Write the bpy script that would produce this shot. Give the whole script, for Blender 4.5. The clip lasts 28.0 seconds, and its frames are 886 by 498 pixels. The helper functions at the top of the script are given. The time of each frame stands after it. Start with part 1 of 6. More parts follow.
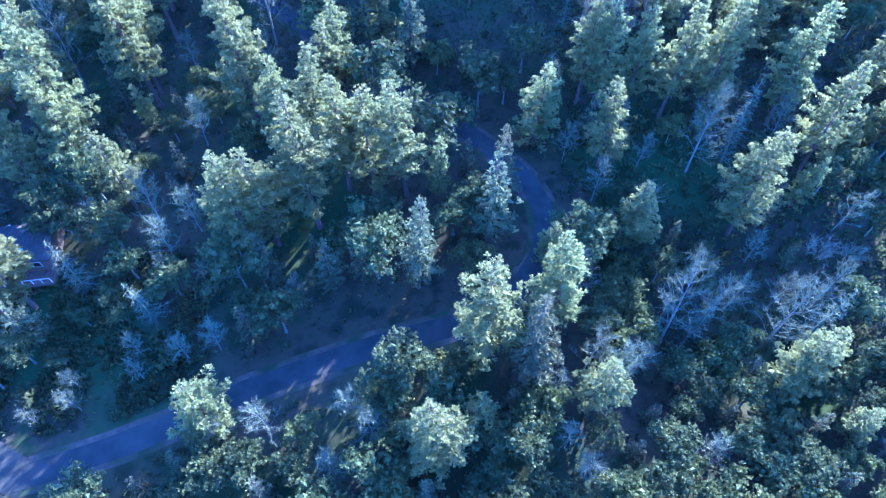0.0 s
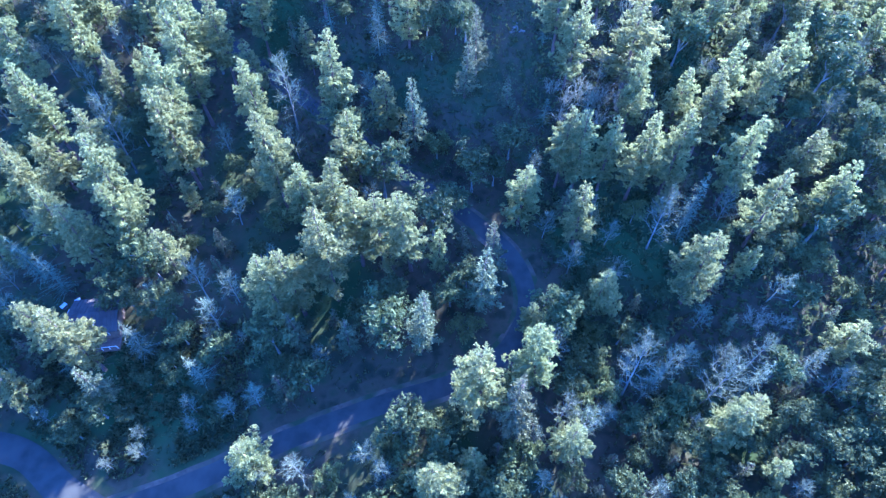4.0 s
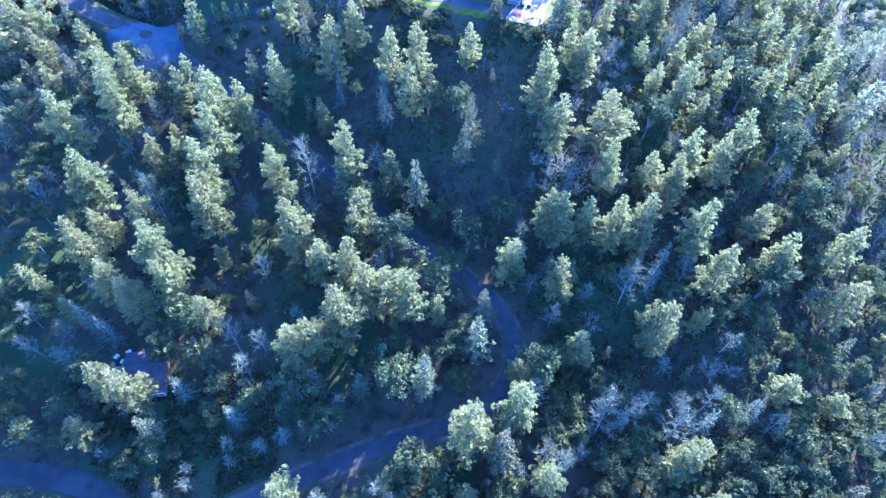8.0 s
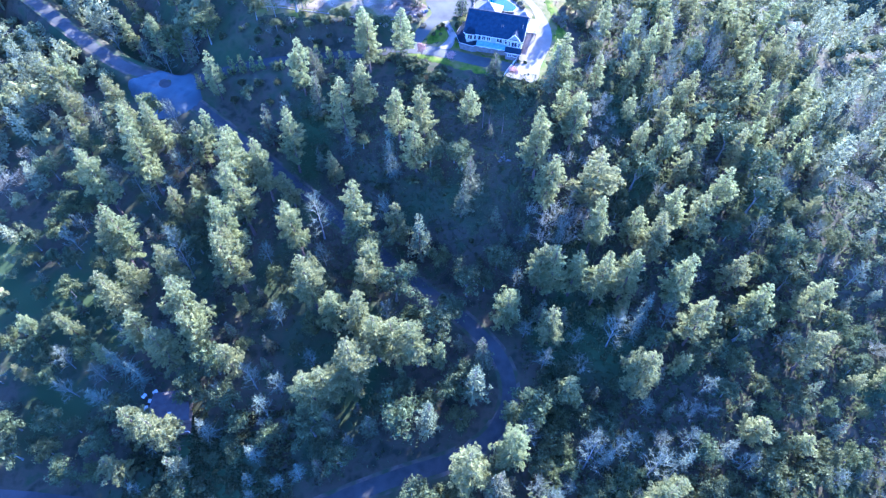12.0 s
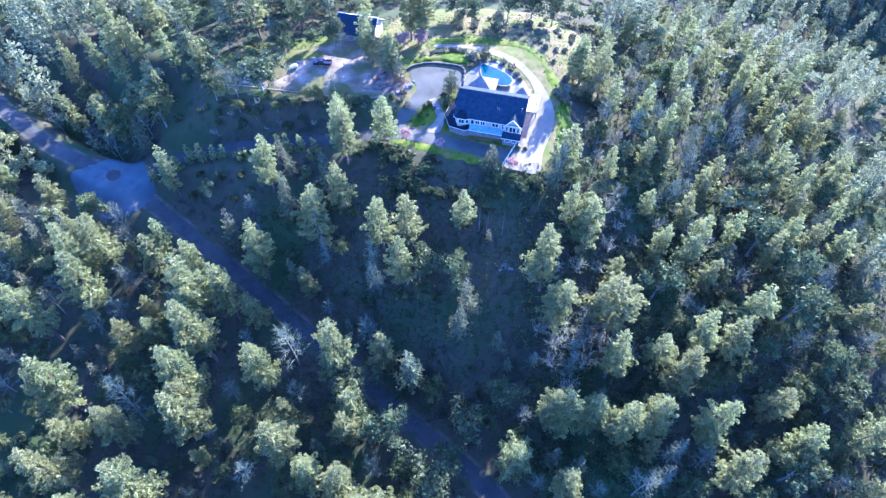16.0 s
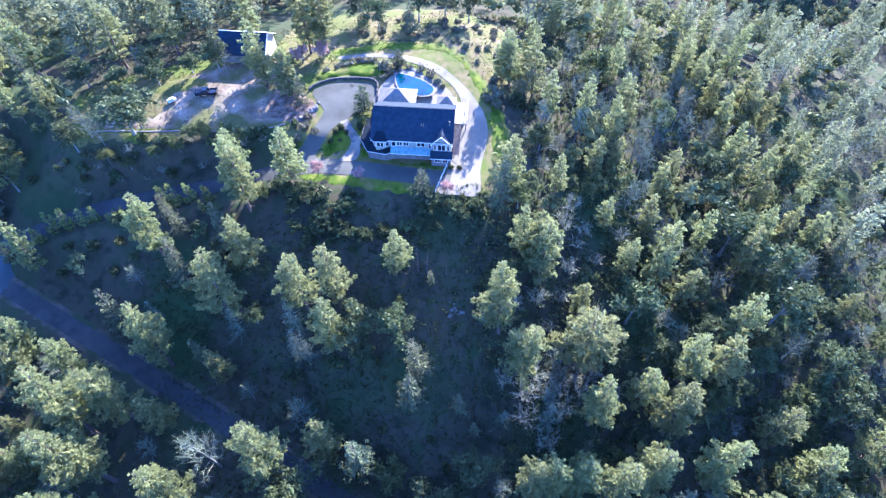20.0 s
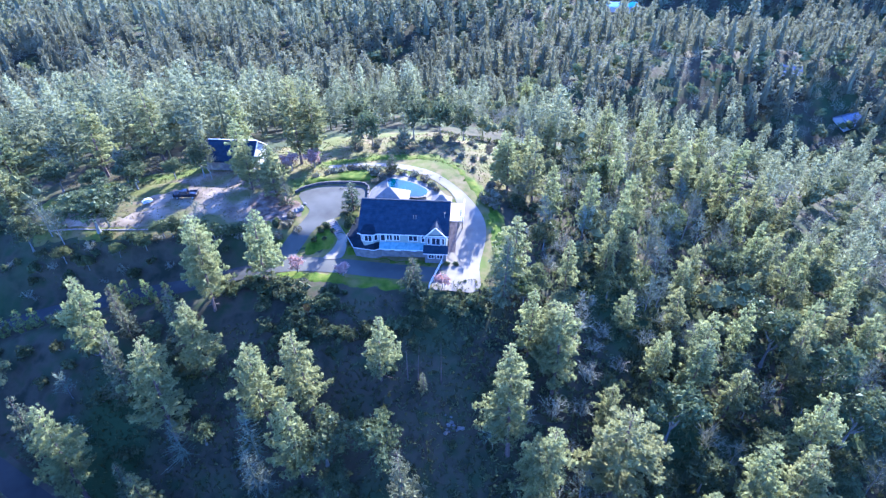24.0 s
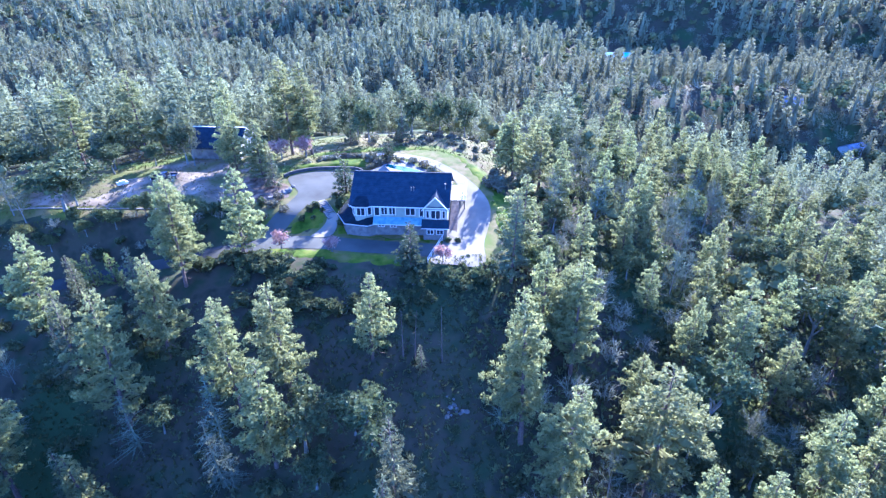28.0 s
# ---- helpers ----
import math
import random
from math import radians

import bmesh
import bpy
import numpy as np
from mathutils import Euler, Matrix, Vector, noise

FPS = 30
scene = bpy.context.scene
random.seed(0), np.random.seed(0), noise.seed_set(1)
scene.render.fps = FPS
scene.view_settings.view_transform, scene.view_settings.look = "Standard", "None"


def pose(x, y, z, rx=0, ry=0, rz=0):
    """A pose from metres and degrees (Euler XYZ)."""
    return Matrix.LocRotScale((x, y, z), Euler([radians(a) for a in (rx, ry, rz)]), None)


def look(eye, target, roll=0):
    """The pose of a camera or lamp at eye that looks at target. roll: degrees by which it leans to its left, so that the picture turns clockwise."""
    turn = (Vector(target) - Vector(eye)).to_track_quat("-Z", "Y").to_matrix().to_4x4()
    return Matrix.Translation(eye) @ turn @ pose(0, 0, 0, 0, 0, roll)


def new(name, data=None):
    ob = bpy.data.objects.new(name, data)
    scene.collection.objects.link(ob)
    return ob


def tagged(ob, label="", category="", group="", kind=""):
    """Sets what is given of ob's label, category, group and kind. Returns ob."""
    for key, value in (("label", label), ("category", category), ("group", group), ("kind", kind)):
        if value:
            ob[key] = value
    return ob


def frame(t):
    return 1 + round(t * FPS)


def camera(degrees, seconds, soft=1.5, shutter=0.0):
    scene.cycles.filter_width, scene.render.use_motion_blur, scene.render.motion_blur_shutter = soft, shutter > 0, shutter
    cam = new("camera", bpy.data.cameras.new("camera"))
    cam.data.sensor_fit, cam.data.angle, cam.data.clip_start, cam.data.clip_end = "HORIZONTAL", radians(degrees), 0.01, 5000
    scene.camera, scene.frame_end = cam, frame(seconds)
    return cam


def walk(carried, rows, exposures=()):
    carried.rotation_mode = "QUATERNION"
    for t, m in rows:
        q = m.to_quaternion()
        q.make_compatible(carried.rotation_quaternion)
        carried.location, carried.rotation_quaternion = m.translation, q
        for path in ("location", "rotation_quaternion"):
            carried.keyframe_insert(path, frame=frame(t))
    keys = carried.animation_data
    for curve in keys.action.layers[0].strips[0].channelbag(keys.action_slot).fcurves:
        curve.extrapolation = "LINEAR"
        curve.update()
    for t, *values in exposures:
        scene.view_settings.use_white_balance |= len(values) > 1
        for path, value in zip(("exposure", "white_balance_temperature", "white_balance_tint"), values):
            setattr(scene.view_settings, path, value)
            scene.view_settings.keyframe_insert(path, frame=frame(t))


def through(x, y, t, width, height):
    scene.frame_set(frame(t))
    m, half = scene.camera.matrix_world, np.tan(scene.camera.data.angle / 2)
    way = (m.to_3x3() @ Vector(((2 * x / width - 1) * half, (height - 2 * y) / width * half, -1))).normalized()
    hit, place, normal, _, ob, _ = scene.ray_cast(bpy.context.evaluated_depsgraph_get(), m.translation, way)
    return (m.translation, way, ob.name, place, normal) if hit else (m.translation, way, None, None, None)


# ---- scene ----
cam = camera(76.6, 28.0, 1.3)
METRES, EYE, TILT, LEAN, TURN = 150.0, 69.2, -53.3, 0.0, 0.0
ROWS = [
    (0.0, 0.0, 0.0, 0.0, 0.0, 0.0, 0.0),
    (0.5, 0.0001, -0.0131, 0.0106, -0.01, -0.05, -0.0),
    (1.0, 0.0002, -0.0262, 0.0208, -0.02, -0.09, -0.01),
    (1.5, 0.0004, -0.0395, 0.0308, -0.01, -0.11, -0.0),
    (2.0, 0.0006, -0.0527, 0.0407, -0.02, -0.13, 0.01),
    (2.5, 0.0005, -0.0655, 0.051, -0.05, -0.19, 0.01),
    (3.0, 0.0006, -0.0786, 0.061, -0.05, -0.23, 0.02),
    (3.5, 0.0004, -0.0915, 0.0707, -0.08, -0.25, 0.01),
    (5.5, -0.0003, -0.1431, 0.1102, -0.17, -0.34, -0.04),
    (6.0, -0.0002, -0.1562, 0.1203, -0.17, -0.36, -0.03),
    (6.5, 0.0002, -0.1692, 0.1302, -0.17, -0.39, -0.04),
    (7.0, 0.0001, -0.1824, 0.1407, -0.2, -0.45, -0.04),
    (7.5, -0.0001, -0.1955, 0.1509, -0.23, -0.48, -0.05),
    (8.0, 0.0002, -0.2085, 0.1611, -0.21, -0.51, -0.06),
    (8.5, 0.0002, -0.2217, 0.1713, -0.21, -0.55, -0.05),
    (9.0, -0.0, -0.235, 0.1817, -0.22, -0.61, -0.05),
    (9.5, 0.0002, -0.248, 0.1918, -0.22, -0.63, -0.06),
    (10.0, 0.0004, -0.261, 0.202, -0.2, -0.66, -0.07),
    (10.5, 0.0004, -0.2726, 0.2104, -0.19, -0.62, -0.06),
    (11.0, 0.0002, -0.2788, 0.2173, -0.17, -0.63, -0.11),
    (11.5, -0.0005, -0.2776, 0.224, -0.15, -0.63, -0.16),
    (13.5, -0.0026, -0.2366, 0.2782, -0.03, -0.55, -0.1),
    (14.0, -0.0028, -0.2209, 0.3003, -0.0, -0.57, -0.05),
    (14.5, -0.0019, -0.203, 0.3236, 0.06, -0.52, -0.01),
    (15.0, -0.0023, -0.1846, 0.3513, 0.01, -0.68, -0.01),
    (15.5, -0.0018, -0.1639, 0.3774, -0.0, -0.61, 0.03),
    (16.0, 0.0005, -0.1429, 0.4059, -0.95, -0.61, 1.43),
    (16.5, 0.0058, -0.1228, 0.4344, -4.51, -0.93, 6.36),
    (17.0, 0.0108, -0.101, 0.4564, -6.25, -1.13, 8.53),
    (17.5, 0.0163, -0.0824, 0.4716, -6.31, -1.14, 8.68),
    (18.0, 0.019, -0.0704, 0.4801, -6.38, -1.12, 8.78),
    (18.5, 0.0209, -0.056, 0.4819, -6.47, -1.08, 8.9),
    (19.0, 0.022, -0.0403, 0.4772, -6.52, -1.03, 9.03),
    (19.5, 0.0228, -0.0267, 0.4676, -6.55, -1.0, 9.12),
    (20.0, 0.0231, -0.0141, 0.4566, -6.62, -0.98, 9.17),
    (20.5, 0.0237, -0.0017, 0.4452, -6.65, -0.93, 9.22),
    (21.0, 0.024, 0.0113, 0.4347, -6.68, -0.86, 9.24),
    (21.5, 0.0248, 0.0247, 0.431, -6.84, 2.9, 9.26),
    (22.0, 0.025, 0.0365, 0.4222, -6.94, 10.1, 9.27),
    (22.5, 0.0246, 0.0495, 0.4093, -6.98, 16.33, 9.36),
    (24.5, 0.0245, 0.099, 0.371, -6.93, 16.71, 9.45),
    (25.0, 0.0246, 0.1119, 0.3615, -6.93, 16.7, 9.46),
    (25.5, 0.0245, 0.1248, 0.3522, -6.94, 16.69, 9.46),
    (26.0, 0.0244, 0.1377, 0.3429, -6.93, 16.67, 9.48),
    (26.5, 0.0243, 0.1506, 0.3335, -6.93, 16.64, 9.48),
    (27.0, 0.0242, 0.1634, 0.3242, -6.93, 16.61, 9.48),
    (27.5, 0.0238, 0.1743, 0.318, -6.96, 18.1, 9.48),
    (28.0, 0.0233, 0.1798, 0.3138, -6.99, 23.1, 9.52),
]
EXPOSURES = [(0.0, 3.66, 3675, 36), (3.0, 3.71, 3755, 37), (8.0, 3.73, 3895, 40), (14.0, 3.59, 4025, 41), (18.0, 3.35, 4205, 40), (20.0, 3.31, 4275, 39), (22.0, 3.31, 4175, 39), (25.0, 3.15, 4125, 39), (26.5, 3.15, 4095, 39), (28.0, 3.27, 4055, 40)]
walk(cam, [(t, pose(0, 0, EYE, TILT, LEAN, TURN) @ pose(METRES * x, METRES * y, METRES * z, 90 + pitch, roll, yaw)) for t, x, y, z, yaw, pitch, roll in ROWS], EXPOSURES)

# ---- light: low winter sun behind the knoll, clear sky ----
SUN_AZ, SUN_EL = 32.0, 24.0
sky_world = bpy.data.worlds.new("sky")
scene.world = sky_world
sky_world.use_nodes = True
wn = sky_world.node_tree.nodes
sky = wn.new("ShaderNodeTexSky")
sky.sky_type, sky.sun_disc = "NISHITA", False
sky.ozone_density = 4.0
sky.sun_elevation, sky.sun_rotation = radians(SUN_EL), radians(SUN_AZ)
wn["Background"].inputs["Strength"].default_value = 0.108
sky_world.node_tree.links.new(sky.outputs["Color"], wn["Background"].inputs["Color"])
sun = new("sun", bpy.data.lights.new("sun", "SUN"))
sun.data.energy, sun.data.angle, sun.data.color = 5.0, radians(0.6), (1.0, 0.8, 0.39)
sa, se = radians(SUN_AZ), radians(SUN_EL)
TO_SUN = Vector((math.sin(sa) * math.cos(se), math.cos(sa) * math.cos(se), math.sin(se)))
sun.matrix_world = look(TO_SUN * 500, (0, 0, 0))
# ---- materials ----
def material(name, colours, scale=4.0, detail=6.0, rough=0.85, bump=0.3, bump_scale=None, vary=0.0, through=0.0, metal=0.0, second=None, spec=0.3):
    """Two or three colours mixed by noise at real size, with a coarser second noise, relief and, for leaves, light that passes through."""
    m = bpy.data.materials.new(name)
    m.use_nodes = True
    nt = m.node_tree
    n, link = nt.nodes, nt.links.new
    bsdf = n["Principled BSDF"]
    bsdf.inputs["Roughness"].default_value = rough
    bsdf.inputs["Metallic"].default_value = metal
    bsdf.inputs["Specular IOR Level"].default_value = spec
    tex = n.new("ShaderNodeTexCoord")
    noi = n.new("ShaderNodeTexNoise")
    noi.inputs["Scale"].default_value, noi.inputs["Detail"].default_value = scale, detail
    link(tex.outputs["Object"], noi.inputs["Vector"])
    ramp = n.new("ShaderNodeValToRGB")
    els = ramp.color_ramp.elements
    while len(els) < len(colours):
        els.new(0.5)
    for i, c in enumerate(colours):
        els[i].position = 0.32 + 0.36 * i / max(1, len(colours) - 1)
        els[i].color = (*c, 1)
    link(noi.outputs["Fac"], ramp.inputs["Fac"])
    colour = ramp.outputs["Color"]
    if second:
        big = n.new("ShaderNodeTexNoise")
        big.inputs["Scale"].default_value, big.inputs["Detail"].default_value = second[0], 4
        link(tex.outputs["Object"], big.inputs["Vector"])
        r2 = n.new("ShaderNodeValToRGB")
        r2.color_ramp.elements[0].position, r2.color_ramp.elements[1].position = second[2], second[3]
        link(big.outputs["Fac"], r2.inputs["Fac"])
        mix = n.new("ShaderNodeMix")
        mix.data_type = "RGBA"
        link(r2.outputs["Color"], mix.inputs["Factor"])
        link(colour, mix.inputs[6])
        mix.inputs[7].default_value = (*second[1], 1)
        colour = mix.outputs[2]
    if vary:
        info = n.new("ShaderNodeObjectInfo")
        geo = n.new("ShaderNodeNewGeometry")
        add = n.new("ShaderNodeMath")
        add.operation = "ADD"
        link(info.outputs["Random"], add.inputs[0])
        link(geo.outputs["Random Per Island"], add.inputs[1])
        rng = n.new("ShaderNodeMapRange")
        rng.inputs["From Max"].default_value = 2.0
        rng.inputs["To Min"].default_value, rng.inputs["To Max"].default_value = 1 - vary, 1 + vary
        link(add.outputs[0], rng.inputs["Value"])
        hue = n.new("ShaderNodeMapRange")
        hue.inputs["To Min"].default_value, hue.inputs["To Max"].default_value = 0.5 - vary * 0.05, 0.5 + vary * 0.05
        link(info.outputs["Random"], hue.inputs["Value"])
        hsv = n.new("ShaderNodeHueSaturation")
        link(hue.outputs["Result"], hsv.inputs["Hue"])
        link(rng.outputs["Result"], hsv.inputs["Value"])
        link(colour, hsv.inputs["Color"])
        colour = hsv.outputs["Color"]
    link(colour, bsdf.inputs["Base Color"])
    if bump:
        b = n.new("ShaderNodeBump")
        b.inputs["Strength"].default_value, b.inputs["Distance"].default_value = bump, 0.05
        fine = n.new("ShaderNodeTexNoise")
        fine.inputs["Scale"].default_value, fine.inputs["Detail"].default_value = bump_scale or scale * 3, 5
        link(tex.outputs["Object"], fine.inputs["Vector"])
        link(fine.outputs["Fac"], b.inputs["Height"])
        link(b.outputs["Normal"], bsdf.inputs["Normal"])
    surface = bsdf.outputs["BSDF"]
    if through:
        tr = n.new("ShaderNodeBsdfTranslucent")
        link(colour, tr.inputs["Color"])
        ms = n.new("ShaderNodeMixShader")
        ms.inputs["Fac"].default_value = through
        link(bsdf.outputs["BSDF"], ms.inputs[1])
        link(tr.outputs["BSDF"], ms.inputs[2])
        surface = ms.outputs["Shader"]
    link(surface, n["Material Output"].inputs["Surface"])
    return m


GROUND = material("forest_floor", [(0.022, 0.025, 0.014), (0.05, 0.045, 0.027), (0.03, 0.04, 0.017)], 0.35, 10, 0.95, 0.8, 2.0, second=(0.05, (0.033, 0.05, 0.018), 0.47, 0.64), spec=0.05)
ASPHALT = material("asphalt", [(0.029, 0.03, 0.026), (0.044, 0.045, 0.038)], 0.5, 8, 0.9, 0.25, 9.0, second=(0.12, (0.054, 0.054, 0.046), 0.5, 0.7), spec=0.12)
# junction asphalt: haze and sky gloss painted in as a paler, bluer grey
SHEEN_ASPHALT = material("sheen_asphalt", [(0.046, 0.058, 0.058), (0.072, 0.086, 0.084)], 0.4, 8, 0.9, 0.25, 9.0, second=(0.1, (0.037, 0.045, 0.044), 0.48, 0.7), spec=0.12)
VERGE = material("gravel_verge", [(0.055, 0.047, 0.034), (0.095, 0.078, 0.055)], 1.2, 8, 0.95, 0.6, 6.0, second=(0.3, (0.035, 0.045, 0.02), 0.42, 0.58), spec=0.08)
CONCRETE = material("pale_drive", [(0.132, 0.12, 0.089), (0.196, 0.18, 0.135)], 0.25, 10, 0.9, 0.2, 5.0, second=(0.12, (0.105, 0.099, 0.078), 0.5, 0.72), spec=0.1)
PAVING = material("grey_court", [(0.05, 0.051, 0.041), (0.075, 0.076, 0.061)], 0.25, 10, 0.9, 0.2, 5.0, second=(0.1, (0.089, 0.09, 0.073), 0.52, 0.7), spec=0.1)
LAWN = material("lawn_grass", [(0.032, 0.058, 0.005), (0.062, 0.09, 0.008), (0.1, 0.112, 0.016)], 0.6, 9, 0.95, 0.9, 8.0, second=(0.2, (0.11, 0.1, 0.03), 0.56, 0.76), spec=0.05)
DECKING = material("pale_decking", [(0.26, 0.235, 0.18), (0.34, 0.31, 0.24)], 1.5, 6, 0.8, 0.2, 8, spec=0.12)
GARDEN = material("rough_garden_grass", [(0.055, 0.072, 0.013), (0.105, 0.092, 0.034), (0.135, 0.112, 0.05)], 0.5, 10, 0.95, 0.8, 6.0, second=(0.14, (0.075, 0.095, 0.016), 0.46, 0.62), spec=0.08)
LEMON = material("olive_needles", [(0.13, 0.16, 0.04), (0.2, 0.22, 0.06)], 1.0, 3, 0.65, 0, vary=0.3, through=0.4, spec=0.25)
DRYGRASS = material("dry_grass", [(0.1, 0.08, 0.042), (0.088, 0.085, 0.026), (0.15, 0.115, 0.065)], 0.35, 10, 0.95, 0.8, 5.0, second=(0.12, (0.075, 0.083, 0.02), 0.46, 0.6), spec=0.08)
DIRT = material("bare_dirt", [(0.1, 0.08, 0.05), (0.16, 0.13, 0.085), (0.235, 0.195, 0.135)], 0.3, 11, 0.95, 0.5, 4.0, second=(0.13, (0.085, 0.086, 0.028), 0.45, 0.58), spec=0.08)
BARK = material("bark", [(0.07, 0.055, 0.045), (0.13, 0.1, 0.08)], 3, 6, 0.95, 0.8)
GREYBARK = material("grey_bark", [(0.11, 0.115, 0.095), (0.2, 0.2, 0.17)], 2, 6, 0.95, 0.4)
PINE = material("pine_needles", [(0.126, 0.148, 0.062), (0.268, 0.282, 0.106)], 0.5, 4, 0.7, 0, vary=0.24, through=0.5, spec=0.1)
WOODPINE = material("woods_needles", [(0.092, 0.105, 0.054), (0.168, 0.182, 0.094), (0.24, 0.255, 0.134)], 0.13, 3, 0.8, 0, vary=0.25, through=0.38, spec=0.06)
FARPINE = material("far_needles", [(0.085, 0.094, 0.054), (0.15, 0.162, 0.092), (0.215, 0.228, 0.132)], 0.13, 3, 0.85, 0, vary=0.22, through=0.3, spec=0.05)
FARLEAF = material("far_leaves", [(0.078, 0.096, 0.036), (0.15, 0.165, 0.064), (0.215, 0.226, 0.09)], 0.16, 3, 0.85, 0, vary=0.25, through=0.25, spec=0.06)
FIR = material("fir_needles", [(0.07, 0.085, 0.044), (0.152, 0.166, 0.082)], 0.8, 3, 0.7, 0, vary=0.35, through=0.3, spec=0.12)
DARKFIR = material("dark_garden_needles", [(0.045, 0.06, 0.03), (0.1, 0.118, 0.055)], 0.8, 3, 0.7, 0, vary=0.25, through=0.25, spec=0.1)
OAKLEAF = material("broad_leaves", [(0.052, 0.07, 0.03), (0.108, 0.13, 0.05)], 0.8, 3, 0.65, 0, vary=0.2, through=0.32, spec=0.12)
MADRONE = material("olive_leaves", [(0.066, 0.084, 0.028), (0.134, 0.15, 0.05)], 0.8, 3, 0.6, 0, vary=0.2, through=0.34, spec=0.15)
BUSHLEAF = material("bush_leaves", [(0.05, 0.065, 0.026), (0.11, 0.124, 0.048)], 1.0, 3, 0.7, 0, vary=0.3, through=0.3, spec=0.1)
LICHEN = material("lichen_twigs", [(0.085, 0.104, 0.066), (0.15, 0.172, 0.112)], 1.0, 3, 0.9, 0, vary=0.3, through=0.1, spec=0.05)
TWIG = material("grey_twigs", [(0.17, 0.172, 0.11), (0.28, 0.278, 0.185)], 1.0, 3, 0.9, 0, vary=0.3, through=0.1, spec=0.1)
SHRUBLEAF = material("grey_shrub_leaves", [(0.1, 0.1, 0.055), (0.2, 0.185, 0.11)], 0.8, 4, 0.8, 0, vary=0.4, through=0.25, spec=0.1)
MULCH = material("bark_mulch", [(0.045, 0.032, 0.022), (0.11, 0.082, 0.055), (0.17, 0.135, 0.1)], 0.9, 9, 0.95, 0.8, 6.0, spec=0.06)
BLOSSOM = material("pink_blossom", [(0.3, 0.19, 0.15), (0.42, 0.29, 0.235)], 1.5, 3, 0.8, 0, vary=0.25, through=0.3)
ROOF = material("dark_shingles", [(0.014, 0.021, 0.031), (0.025, 0.034, 0.046)], 1.2, 8, 0.88, 0.4, 12, spec=0.08)
GREYROOF = material("grey_shingles", [(0.13, 0.12, 0.1), (0.19, 0.176, 0.15)], 1.2, 8, 0.9, 0.4, 12, spec=0.06)
SIDING = material("pale_blue_siding", [(0.19, 0.21, 0.165), (0.24, 0.265, 0.205)], 0.8, 5, 0.7, 0.1, 6, spec=0.15)
AWNING = material("blue_metal_roof", [(0.11, 0.18, 0.18), (0.21, 0.29, 0.285)], 1.6, 7, 0.5, 0.05, 6, spec=0.2)
DARKSTONE = material("dark_wall_stone", [(0.04, 0.04, 0.038), (0.085, 0.08, 0.07)], 1.6, 7, 0.9, 0.5, 5, spec=0.1)
STONE = material("foundation_stone", [(0.11, 0.104, 0.092), (0.185, 0.172, 0.15)], 1.4, 6, 0.9, 0.5, 5, spec=0.1)
WHITE = material("white_trim", [(0.46, 0.45, 0.4), (0.58, 0.565, 0.5)], 2, 4, 0.6, 0.05, spec=0.2)
DARKWOOD = material("dark_timber", [(0.09, 0.07, 0.055), (0.16, 0.12, 0.09)], 2, 6, 0.85, 0.3)
CAR = material("black_car_paint", [(0.012, 0.013, 0.016), (0.02, 0.02, 0.024)], 2, 3, 0.25, 0, spec=0.5)
RUBBER = material("tyre_rubber", [(0.015, 0.015, 0.015), (0.03, 0.03, 0.03)], 4, 3, 0.9, 0.1)
CHROME = material("metal_rim", [(0.5, 0.5, 0.5), (0.65, 0.65, 0.65)], 4, 3, 0.35, 0, metal=0.9)
ROCK = material("boulder_rock", [(0.07, 0.068, 0.058), (0.14, 0.134, 0.115)], 1.5, 7, 0.95, 0.6, 4)


def glass_material(name, colour, rough):
    m = bpy.data.materials.new(name)
    m.use_nodes = True
    b = m.node_tree.nodes["Principled BSDF"]
    b.inputs["Base Color"].default_value = (*colour, 1)
    b.inputs["Roughness"].default_value = rough
    b.inputs["Specular IOR Level"].default_value = 0.8
    return m


GLASS = glass_material("window_glass", (0.02, 0.025, 0.035), 0.05)
POOLWATER = material("pool_water", [(0.002, 0.018, 0.03), (0.004, 0.04, 0.055)], 0.3, 3, 0.08, 0.05, 3, spec=0.4)
# ---- the lie of the land ----
def ss(a, b, v):
    v = np.clip((np.asarray(v, float) - a) / (b - a), 0, 1)
    return v * v * (3 - 2 * v)


LOW_Y = (-600, 0, 20, 36, 55, 66, 88, 103.5, 117, 134, 200, 300, 420, 3000)
LOW_Z = (-9, 0, 2, 4, 8.2, 9.2, 11.3, 14.2, 18.2, 21.8, 22, -4, -14, -14)
TOP_Y = (90, 110, 122, 130, 140, 150, 165, 182, 210, 245, 320, 420, 3000)
TOP_Z = (28, 31, 32.6, 33.2, 34.2, 35.8, 36.3, 33.5, 25.5, 12, -8, -14, -14)


